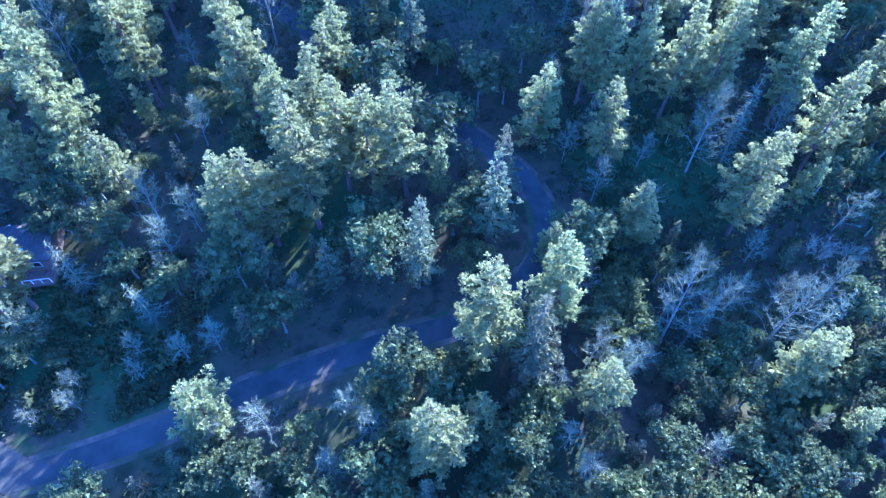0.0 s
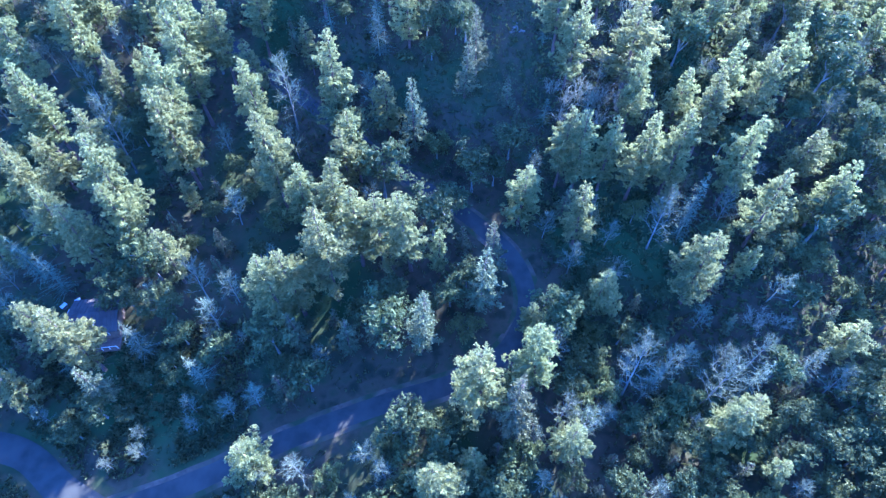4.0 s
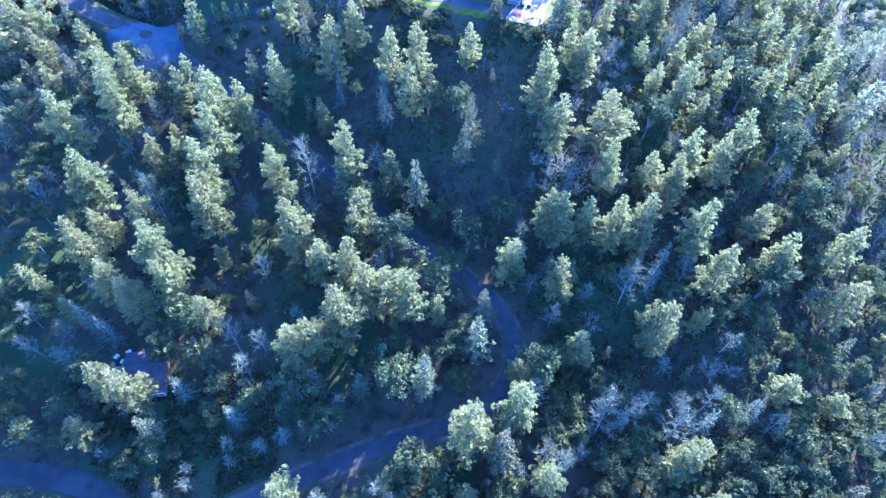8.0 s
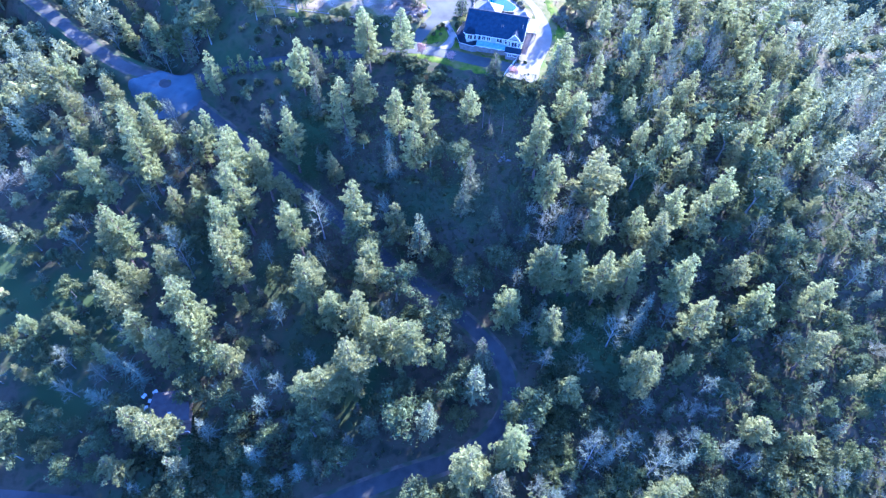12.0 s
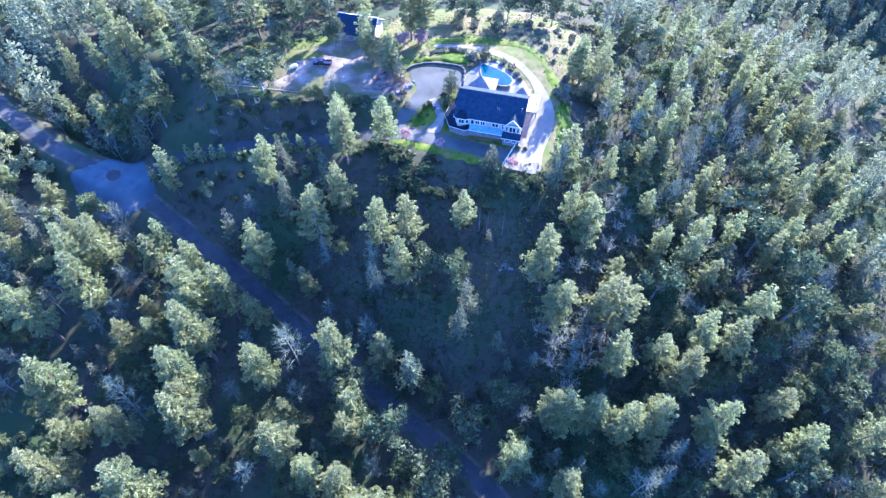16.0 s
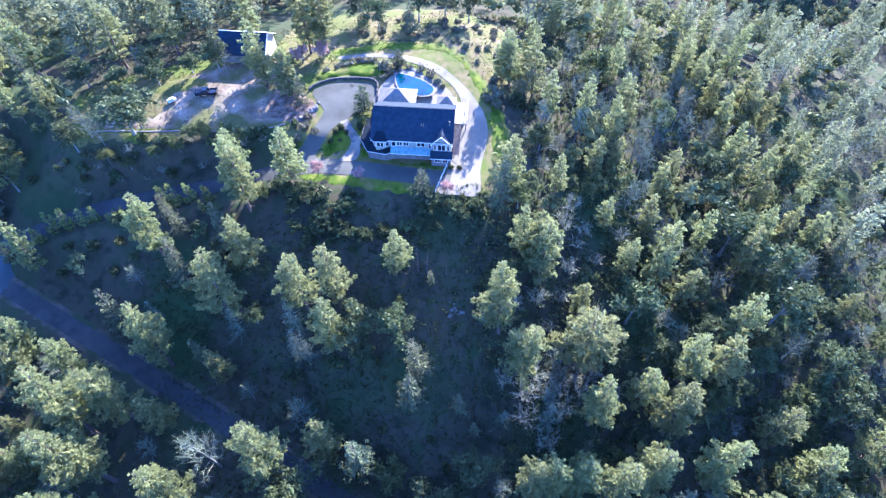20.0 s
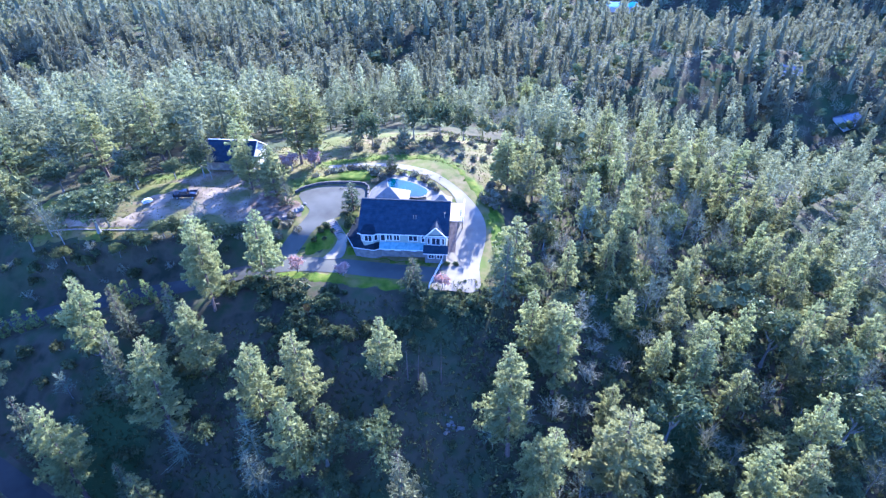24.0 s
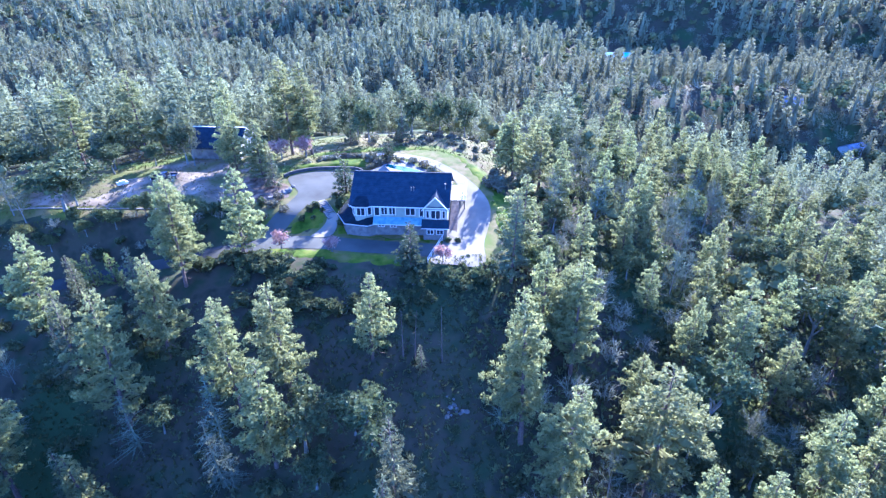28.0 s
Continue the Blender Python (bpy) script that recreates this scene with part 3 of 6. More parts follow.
def solid_gable(u0, u1, v0, v1, z0, zr):
    bm = bmesh.new()
    a = [bm.verts.new(p) for p in ((u0, v0, z0), (u0, v1, z0), (u0, (v0 + v1) / 2, zr))]
    b = [bm.verts.new(p) for p in ((u1, v0, z0), (u1, v1, z0), (u1, (v0 + v1) / 2, zr))]
    bm.faces.new(a)
    bm.faces.new(b[::-1])
    for i in range(3):
        bm.faces.new((a[i], b[i], b[(i + 1) % 3], a[(i + 1) % 3]))
    bmesh.ops.recalc_face_normals(bm, faces=bm.faces)
    return bm


def solid_gable_front(u0, u1, v0, v1, z0, zr):
    bm = solid_gable(v0, v1, u0, u1, z0, zr)
    bm.transform(Matrix(((0, 1, 0, 0), (1, 0, 0, 0), (0, 0, 1, 0), (0, 0, 0, 1))))
    bmesh.ops.recalc_face_normals(bm, faces=bm.faces)
    return bm


def limb_box(bm, a, b, r):
    """A square bar from a to b added to bm."""
    a, b = Vector(a), Vector(b)
    d = (b - a).normalized()
    s = d.cross(Vector((0, 0, 1)))
    s = (s if s.length > 1e-3 else Vector((1, 0, 0))).normalized()
    t = s.cross(d)
    va = [bm.verts.new(a + s * x * r + t * y * r) for x, y in ((-1, -1), (1, -1), (1, 1), (-1, 1))]
    vb = [bm.verts.new(b + s * x * r + t * y * r) for x, y in ((-1, -1), (1, -1), (1, 1), (-1, 1))]
    bm.faces.new(va[::-1])
    bm.faces.new(vb)
    for i in range(4):
        bm.faces.new((va[i], va[(i + 1) % 4], vb[(i + 1) % 4], vb[i]))
    return bm


build_house()


def hip_roof(half_u, half_v, ridge, ze, zr, over=0.0):
    bm = bmesh.new()
    e = [bm.verts.new((x * half_u, y * half_v, ze)) for x, y in ((-1, -1), (1, -1), (1, 1), (-1, 1))]
    r = [bm.verts.new((-ridge, 0, zr)), bm.verts.new((ridge, 0, zr))]
    bm.faces.new((e[0], e[1], r[1], r[0]))
    bm.faces.new((e[2], e[3], r[0], r[1]))
    bm.faces.new((e[1], e[2], r[1]))
    bm.faces.new((e[3], e[0], r[0]))
    bm.faces.new(e[::-1])
    return bm


def pavilion(at, half_u, half_v, ze, zr, label):
    p = thing("pavilion", label, "pavilion", "garden pavilions", at=at)
    part("roof", hip_roof(half_u, half_v, 0.25, ze, zr), GREYROOF, p)
    for x in (-1, 1):
        for y in (-1, 1):
            part("post", box(x * (half_u - 0.4) - 0.1, x * (half_u - 0.4) + 0.1, y * (half_v - 0.4) - 0.1, y * (half_v - 0.4) + 0.1, -0.6, ze), WHITE, p)
    part("beam", box(-half_u + 0.25, half_u - 0.25, -half_v + 0.25, -half_v + 0.45, ze - 0.3, ze - 0.02), WHITE, p)
    part("beam", box(-half_u + 0.25, half_u - 0.25, half_v - 0.45, half_v - 0.25, ze - 0.3, ze - 0.02), WHITE, p)


PATIO_Z = 35.9
pavilion(HOUSE_AT @ pose(-4.6, 8.6, PATIO_Z - 33.0), 3.9, 3.1, 1.35, 3.7, "open garden pavilion with a pale grey hipped roof")
pavilion(HOUSE_AT @ pose(5.6, 7.8, PATIO_Z - 33.0), 2.0, 1.6, 1.6, 2.9, "small pavilion with a grey hipped roof beside the pool")

# ---- drives, lawns and yard ----
patch("court", [(-4.6, 154.6), (1, 156), (8, 154), (7.6, 149), (5.5, 147.5), (3.6, 146.2), (0.6, 144.6), (-1.6, 143.2), (-4, 140.6), (-5.9, 138.2), (-4.6, 136.9), (-1, 136), (1.6, 135), (1.8, 131.8), (-2.5, 133.2), (-5.6, 134.4), (-9.3, 135.8), (-9.6, 139.4), (-6.8, 142.2), (-4.3, 145.6), (-3.0, 148.5), (-4.2, 151)], PAVING, 0.1, "pale grey paved forecourt above the house", "driveway")
patch("side_drive", [(16.1, 123.5), (18.6, 122), (23.6, 121.6), (25.3, 127.5), (28.3, 134.5), (29.4, 139.7), (28.6, 145.5), (26.4, 151.5), (23.2, 157), (18.9, 161), (14.3, 163.8), (8.1, 165.8), (1.7, 166),
                     (2.2, 164.4), (7.9, 164.2), (13.6, 162.2), (17.6, 159.2), (21.7, 155.4), (24.6, 150.3), (25.4, 146), (24.2, 142.5), (22.8, 138), (20.9, 133), (18.7, 128)], CONCRETE, 0.12, "pale concrete drive curving round the house", "driveway", step=0.9)
patch("garden_ground", [(-12, 134.5), (-9, 132.2), (-4, 130.2), (2, 127.8), (8, 125.2), (15, 122.4), (25, 121.5), (32, 128), (34, 148), (30, 160), (22, 168), (8, 171), (-8, 168), (-8, 156), (-12, 146), (-14, 139)], GARDEN, 0.05, "rough grass and low plants of the house garden", "grass", step=1.2, rough=2.5)
# same asphalt as the road, its sky gloss put into the colour
patch("junction", [(-89, 135), (-84.5, 138), (-79, 141), (-73, 139.5), (-68, 133.5), (-67, 127.5), (-71.5, 123), (-77.5, 122.5), (-83, 126), (-87, 130.5)], SHEEN_ASPHALT, 0.21, "wide asphalt junction where the drive leaves the road, haze and sky gloss in its pale colour", "road", step=0.9, rough=0.8)
patch("front_lawn", [(-9.6, 134.6), (-5.6, 133.6), (-2.5, 132.3), (2, 130.3), (8, 127.7), (14.2, 124.8), (14.8, 122.8), (7, 125.4), (-0.5, 128.6), (-4.3, 130), (-9, 132)], LAWN, 0.1, "bright green lawn strip below the front drive", "lawn", step=0.7, rough=2.2)
patch("mulch_bed", [(-14.3, 148.6), (-11.4, 146.4), (-7, 145.4), (-4.6, 147.4), (-3.9, 149.6), (-5.6, 152), (-8, 156.5), (-12, 157), (-14.6, 153)], MULCH, 0.16, "brown bark mulch bed round a pine beside the forecourt", "planting bed", step=0.8, rough=1.2)
patch("yard_margin", [(-53, 150), (-42, 147), (-30, 146), (-18, 144.6), (-9, 145), (-5.5, 152), (-4, 159), (-3, 166), (-2, 175), (-8, 184), (-14, 172), (-25, 171), (-38, 170), (-50, 167), (-56, 158)], GARDEN, 0.06, "rough olive grass round the yard", "grass", step=1.2, rough=2.5)
patch("house_lawn", [(2.6, 136.4), (8, 132.6), (15, 129.6), (19.5, 128.6), (20, 130), (9, 133.6), (4.5, 137.6)], LAWN, 0.09, "green lawn at the foot of the house wall", "lawn", step=0.8, rough=1.6)
patch("island_lawn", [(-5.4, 138.2), (-3.7, 140.5), (-1.3, 142.9), (0.8, 143.4), (1.6, 141), (0.6, 138), (-2.8, 137.2)], LAWN, 0.13, "green lawn island beside the entrance stair", "lawn", step=0.8, rough=1.6)
patch("upper_lawn", [(-3.5, 157.2), (2, 158), (9.5, 156.2), (11.3, 158.6), (8, 162), (2, 161.4), (-2.5, 160)], LAWN, 0.45, "bright green lawn above the retaining wall", "lawn", step=0.8, rough=1.6)
patch("edge_lawn", [(28.2, 131), (29.8, 137), (30.4, 143), (31.7, 146.6), (33.6, 142), (33.2, 132), (32.4, 120.5), (30.7, 120.5), (29.6, 126)], LAWN, 0.1, "green lawn strip beside the side drive", "lawn", step=0.8, rough=1.6)
patch("outer_lawn", [(30, 146), (28, 155.5), (23.8, 162.3), (15.4, 165.0), (9, 167), (0, 166.6), (2, 169.6), (12, 169.5), (22, 166.5), (28.5, 159), (32, 149)], LAWN, 0.1, "grass bank outside the curved drive", "lawn", step=0.8, rough=1.6)
patch("yard", [(-49, 151.8), (-30, 148.2), (-18, 146), (-10.5, 147), (-7.6, 152), (-6.5, 158), (-9, 165), (-14, 167), (-25, 167), (-36, 163), (-46, 160)], DIRT, 0.1, "bare brown dirt yard with patches of grass", "yard", step=0.8, rough=1.6)
patch("yard_grass", [(-46, 161), (-38, 164), (-28, 163.5), (-27, 160), (-33, 158.5), (-36, 152.5), (-40, 152.5), (-44, 156)], DRYGRASS, 0.16, "sunlit yellow-green grass beside the yard", "grass", step=0.8, rough=1.6)
patch("barn_lawn", [(-12, 163), (-5, 160), (-3.5, 164), (1, 171), (4, 178), (-4, 182), (-9, 176), (-11, 169)], DRYGRASS, 0.1, "yellow-green rough grass beside the barn", "grass", step=0.8, rough=1.6)
patch("dry_bank", [(32.5, 149), (29, 159.5), (22.5, 167), (12, 170.2), (-2, 171), (0, 186), (12, 189), (26, 187), (40, 179), (44, 162), (42, 148)], DRYGRASS, 0.08, "dry tan grass bank dotted with shrubs", "grass", step=0.8, rough=1.6)
patch("patio", [(7.6, 147.2), (8.8, 151.6), (11, 154.6), (15.2, 157), (19.5, 154), (22.8, 150.5), (24.4, 145.5), (23.6, 142.6), (16, 143.6)], CONCRETE, 0.3, "pale concrete patio round the pool", "patio")
POOL = [(13.1, 155.6), (14.6, 155.6), (16.6, 154.2), (18.6, 152.4), (20.2, 149.8), (19.6, 148.1), (18.0, 147.6), (15.3, 148.6), (13.2, 151.0)]
patch("pool_coping", [(16 + (x - 16) * 1.1, 151.6 + (y - 151.6) * 1.1) for x, y in POOL], STONE, 0.0, "grey stone coping round the pool", "pool coping", flat=36.4, step=0.6)
patch("pool", POOL, POOLWATER, 0.0, "blue swimming pool water", "pool", flat=36.44, step=0.6)


def wall_along(name, points, thick, h, mat, label, below=0.6, flat=None):
    """A low wall on a line, in short blocks."""
    w = thing(name, label, "wall")
    line = spline([(*p, 0) for p in points], 1.3)
    for a, b in zip(line, line[1:]):
        z = ground_z((a.x + b.x) / 2, (a.y + b.y) / 2) if flat is None else flat
        d = (b - a)
        bm = box(-d.length / 2 + 0.01, d.length / 2 - 0.01, -thick / 2, thick / 2, -below, h + 0.03 * random.random(), 0.02)
        bm.transform(Matrix.Translation(((a.x + b.x) / 2, (a.y + b.y) / 2, z)) @ Matrix.Rotation(math.atan2(d.y, d.x), 4, "Z"))
        part("block", bm, mat, w)


wall_along("retaining_wall", [(-5.6, 154.6), (-3.6, 156.1), (1, 156.9), (8.3, 155.0), (8.5, 151), (8.2, 148.2)], 0.35, 0.6, DARKSTONE, "dark grey retaining wall behind the forecourt")
wall_along("yard_wall", [(-50, 151.4), (-40, 149.2), (-30, 147.6), (-18, 145.4), (-11, 146)], 0.3, 0.16, STONE, "low dark wall along the yard edge")

def rail_fence(a, b, count):
    """A low white fence: posts with two rails between them."""
    fence = thing("rail_fence", "low white rail fence beside the front drive", "fence")
    ends = [Vector((a[0] + (b[0] - a[0]) * i / (count - 1), a[1] + (b[1] - a[1]) * i / (count - 1), 0)) for i in range(count)]
    for p in ends:
        p.z = ground_z(p.x, p.y)
        bm = box(-0.06, 0.06, -0.06, 0.06, -0.3, 1.05, 0.015)
        bm.transform(Matrix.Translation(p))
        part("post", bm, WHITE, fence)
    for p, q in zip(ends, ends[1:]):
        for z in (0.5, 0.92):
            part("rail", limb_box(bmesh.new(), p + Vector((0, 0, z)), q + Vector((0, 0, z)), 0.035), WHITE, fence)


rail_fence((19.0, 129.2), (15.6, 123.2), 5)
table = thing("patio_table", "dark square patio table on the pale patio", "table", at=pose(21.9, 146.4, ground_z(21.9, 146.4) + 0.3, 0, 0, -10))
part("tabletop", box(-0.8, 0.8, -0.8, 0.8, 0.7, 0.76, 0.02), DARKWOOD, table)
for x in (-0.7, 0.7):
    for y in (-0.7, 0.7):
        part("leg", box(x - 0.04, x + 0.04, y - 0.04, y + 0.04, 0.0, 0.7), DARKWOOD, table)

# entrance stair and path
stair = thing("entrance_stair", "grey concrete entrance stair with pale edges", "stairs", at=Matrix.Translation((0.9, 143.9, 34.2)) @ Matrix.Rotation(radians(-69), 4, "Z"))
part("landing", box(-0.8, 0.1, -0.85, 0.85, -0.8, 1.0, 0.02), CONCRETE, stair, "pale landing")
for i in range(9):
    part("step", box(0.1 + i * 0.52, 0.62 + i * 0.52, -0.72, 0.72, -1.2, 0.95 - i * 0.11), STONE, stair)
for s in (-1, 1):
    part("side_wall", slab([(0.1, s * 0.8 - 0.07, 1.15), (0.1, s * 0.8 + 0.07, 1.15), (4.8, s * 0.8 + 0.07, 0.2), (4.8, s * 0.8 - 0.07, 0.2)], 0.9), CONCRETE, stair, "pale stair side wall")
patch("entrance_path", [(2.0, 140.2), (3.3, 140.2), (3.3, 138.3), (1.9, 135.0), (-1.2, 135.6), (0.4, 137.6), (1.4, 138.8)], CONCRETE, 0.19, "pale path from the stair to the drive", "path", step=0.7)


# ---- barn, vehicles, cabin ----
def barn():
    b = thing("barn", "white-walled barn with a dark blue roof", "barn", at=pose(-18.0, 170.6, ground_z(-18, 170.6) - 0.2, 0, 0, -16))
    # grey instead of white: the shade on this wall is painted in
    part("wall", box(-5, 4.96, -3.9, 3.9, -1, 3.0), STONE, b, "barn wall with shade put into its grey")
    part("end_wall", box(4.96, 5, -3.9, 3.9, -1, 3.0), WHITE, b, "white end wall")
    for u in (-5, 4.94):
        part("gable_wall", solid_gable(u, u + 0.06, -3.9, 3.9, 3.0, 5.6), WHITE, b)
    r = part("roof", gable_roof(-5.4, 5.4, -4.4, 0, 4.4, 2.95, 5.9), ROOF, b, "dark blue metal roof")
    shingle_rows(r, -5.4, 5.4, -4.4, 2.95, 0, 5.9, ROOF, 0.6)
    part("ridge_cap", box(-5.4, 5.4, -0.12, 0.12, 5.88, 5.98), WHITE, r, "pale ridge cap")
    # doors share the wall's painted shade
    for u in (-3.2, 0.6):
        part("barn_door", box(u, u + 2.6, -3.96, -3.9, 0, 2.4), STONE, b, "barn door with shade put into its grey")
    part("end_door", box(5.0, 5.05, -2.6, -1.4, 0, 2.1), DARKWOOD, b, "dark end door")
    for v in (-4.4, 4.4):
        s = 1 if v < 0 else -1
        bm = bmesh.new()
        limb_box(bm, (5.38, v, 2.85), (5.38, 0, 5.8), 0.1)
        part("bargeboard", bm, WHITE, b)


barn()


def wheel(parent, u, v, z, r=0.38):
    bm = bmesh.new()
    bmesh.ops.create_cone(bm, cap_ends=True, segments=18, radius1=r, radius2=r, depth=0.26, matrix=Matrix.Translation((u, v, z)) @ Matrix.Rotation(radians(90), 4, "X"))
    bmesh.ops.bevel(bm, geom=[e for e in bm.edges if len(e.link_faces) == 2 and any(len(f.verts) > 6 for f in e.link_faces)], offset=0.05, segments=2, affect="EDGES")
    w = part("wheel", bm, RUBBER, parent, "black tyre")
    bm = bmesh.new()
    bmesh.ops.create_cone(bm, cap_ends=True, segments=14, radius1=r * 0.58, radius2=r * 0.5, depth=0.28, matrix=Matrix.Translation((u, v, z)) @ Matrix.Rotation(radians(90), 4, "X"))
    part("rim", bm, CHROME, w, "metal rim")


def pickup(at):
    c = thing("pickup_truck", "black pickup truck parked in the dirt yard", "pickup truck", at=at)
    body = box(-2.7, 2.7, -0.95, 0.95, 0.5, 1.12, 0.12)
    part("body", body, CAR, c)
    part("hood", box(1.3, 2.65, -0.88, 0.88, 1.08, 1.24, 0.06), CAR, c)
    bm = bmesh.new()
    lo = [bm.verts.new(p) for p in ((-0.7, -0.88, 1.1), (1.45, -0.88, 1.1), (1.45, 0.88, 1.1), (-0.7, 0.88, 1.1))]
    hi = [bm.verts.new(p) for p in ((-0.5, -0.72, 1.85), (0.75, -0.72, 1.85), (0.75, 0.72, 1.85), (-0.5, 0.72, 1.85))]
    bm.faces.new(hi)
    for i in range(4):
        bm.faces.new((lo[i], lo[(i + 1) % 4], hi[(i + 1) % 4], hi[i]))
    bmesh.ops.bevel(bm, geom=bm.edges[:], offset=0.05, segments=2, affect="EDGES")
    part("cab", bm, CAR, c)
    part("windscreen", slab([(1.42, -0.72, 1.16), (1.42, 0.72, 1.16), (0.84, 0.62, 1.8), (0.84, -0.62, 1.8)], 0.02), GLASS, c, "dark windscreen")
    part("side_window", box(-0.45, 0.9, -0.86, -0.84, 1.25, 1.7), GLASS, c, "dark side window")
    for s in (-1, 1):
        part("bed_side", box(-2.68, -0.75, s * 0.9 - 0.06, s * 0.9 + 0.06, 1.1, 1.38, 0.02), CAR, c)
        part("headlight", box(2.66, 2.72, s * 0.72 - 0.16, s * 0.72 + 0.16, 0.8, 0.98), WHITE, c, "clear headlight")
    part("tailgate", box(-2.7, -2.6, -0.84, 0.84, 1.1, 1.38, 0.02), CAR, c)
    part("bumper", box(2.66, 2.8, -0.9, 0.9, 0.5, 0.7, 0.04), CHROME, c)
    for u in (-1.7, 1.75):
        for s in (-1, 1):
            wheel(c, u, s * 0.88, 0.38)


def on(x, y, turn, dz=0.12):
    return pose(x, y, ground_z(x, y) + dz, 0, 0, turn)


pickup(on(-26.6, 157.2, 172) @ Matrix.Scale(0.86, 4))
tr = thing("flat_trailer", "small white trailer parked on the grass", "trailer", at=on(-33.6, 156.4, 30) @ Matrix.Scale(0.75, 4))
part("bed", box(-1.2, 1.2, -0.7, 0.7, 0.45, 0.9, 0.05), WHITE, tr)
part("cover", box(-0.7, 0.8, -0.55, 0.55, 0.9, 1.3, 0.15), WHITE, tr)
part("drawbar", box(1.2, 2.2, -0.05, 0.05, 0.45, 0.55), DARKWOOD, tr)
for s in (-1, 1):
    wheel(tr, -0.2, s * 0.82, 0.3, 0.3)


def cabin(at, half_u, half_v, wall_h, roof_h, roof_mat, wall_mat, label, name="cabin"):
    c = thing(name, label, "cabin", at=at)
    part("wall", box(-half_u + 0.4, half_u - 0.4, -half_v + 0.4, half_v - 0.4, -2.0, wall_h), wall_mat, c)
    for u in (-half_u + 0.4, half_u - 0.46):
        part("gable_wall", solid_gable(u, u + 0.06, -half_v + 0.4, half_v - 0.4, wall_h, wall_h + roof_h * 0.9), wall_mat, c)
    r = part("roof", gable_roof(-half_u, half_u, -half_v, 0, half_v, wall_h - 0.05, wall_h + roof_h, 0.15), roof_mat, c)
    n = int(half_u * 2 / 0.6)
    for s in (-1, 1):
        for i in range(n):
            u = -half_u + 0.3 + i * 0.6
            part("seam", slab([(u, s * half_v, wall_h), (u + 0.06, s * half_v, wall_h), (u + 0.06, 0, wall_h + roof_h + 0.05), (u, 0, wall_h + roof_h + 0.05)], 0.05), roof_mat, r)
    part("door", box(-0.5, 0.5, -half_v + 0.34, -half_v + 0.4, 0, 2.0), DARKWOOD, c)
    part("window_frame", box(1.1, 2.3, -half_v + 0.35, -half_v + 0.4, 0.9, 1.9), WHITE, c)
    part("pane", box(1.2, 2.2, -half_v + 0.33, -half_v + 0.36, 1.0, 1.8), GLASS, c)


CABINROOF = material("brown_grey_roof", [(0.045, 0.04, 0.035), (0.07, 0.062, 0.055)], 0.9, 7, 0.8, 0.3, 8)
METALROOF = material("grey_metal_roof", [(0.1, 0.11, 0.13), (0.15, 0.16, 0.18)], 0.8, 6, 0.5, 0.1, 5)
TEALROOF = material("teal_metal_roof", [(0.2, 0.45, 0.45), (0.3, 0.55, 0.54)], 0.8, 5, 0.5, 0.05, 5)
cabin(on(-56.3, 45.8, 8, 0.0), 4.0, 3.4, 2.6, 0.9, CABINROOF, DARKWOOD, "small cabin with a brown-grey roof among the trees")
lodge = bpy.data.objects["cabin"]
part("skylight", box(-0.2, 0.5, -2.2, -1.5, 3.05, 3.2, 0.02), WHITE, lodge, "white skylight")
part("porch_floor", box(-3.6, 3.6, -5.2, -3.05, -0.6, 0.0, 0.03), DARKWOOD, lodge, "timber porch")
part("porch_rail", box(-3.6, 3.6, -5.2, -5.1, 0.8, 0.9), WHITE, lodge, "pale porch rail")
for i in range(7):
    part("rail_post", box(-3.6 + i * 1.18, -3.5 + i * 1.18, -5.2, -5.1, 0, 0.8), WHITE, lodge)
for i, (x, y) in enumerate(((-61.8, 47.6), (-62.6, 46.2), (-61.2, 49.4), (-63.4, 48.6))):
    box_thing = thing("storage_box", "pale storage box beside the cabin", "box", "boxes beside the cabin", at=on(x, y, 20 * i, 0.0))
    part("body", box(-0.45, 0.45, -0.35, 0.35, 0, 0.6, 0.03), STONE, box_thing)
    part("lid", box(-0.5, 0.5, -0.4, 0.4, 0.6, 0.68, 0.02), WHITE, box_thing)
cabin(on(216, 277, -30, 0.0), 4.5, 3.4, 3, 1.8, METALROOF, WHITE, "distant house with a grey roof among valley trees", "valley_house")
cabin(on(234, 253.5, 15, 0.0), 6, 3.8, 3, 1.8, METALROOF, WHITE, "distant house with a pale grey roof in the valley", "valley_house")
cabin(on(268, 402, -20, 0.0), 8, 5, 3.2, 2.0, STONE, WHITE, "distant house beside a green clearing in the valley", "valley_house")
cabin(on(239, 500, -14, 0.0), 17, 6, 4, 2.5, TEALROOF, WHITE, "distant long building with a teal metal roof", "valley_house")
# ---- trees ----
def kite(v, f, p, d, up, length, width):
    """A narrow four-cornered leaf or needle spray from p along d, slightly folded."""
    s = d.cross(up)
    if s.length < 1e-3:
        s = d.cross(Vector((1, 0.2, 0)))
    s.normalize()
    n = s.cross(d)
    k = len(v)
    m = p + d * (length * 0.55)
    v += [p, m + s * width * 0.5 + n * width * 0.18, p + d * length, m - s * width * 0.5 + n * width * 0.18]
    f.append((k, k + 1, k + 2, k + 3))


def rand_dir(rng, up=0.0):
    while True:
        d = Vector((rng.uniform(-1, 1), rng.uniform(-1, 1), rng.uniform(-1, 1)))
        if 0.05 < d.length < 1:
            d.normalize()
            d.z += up
            return d.normalized()


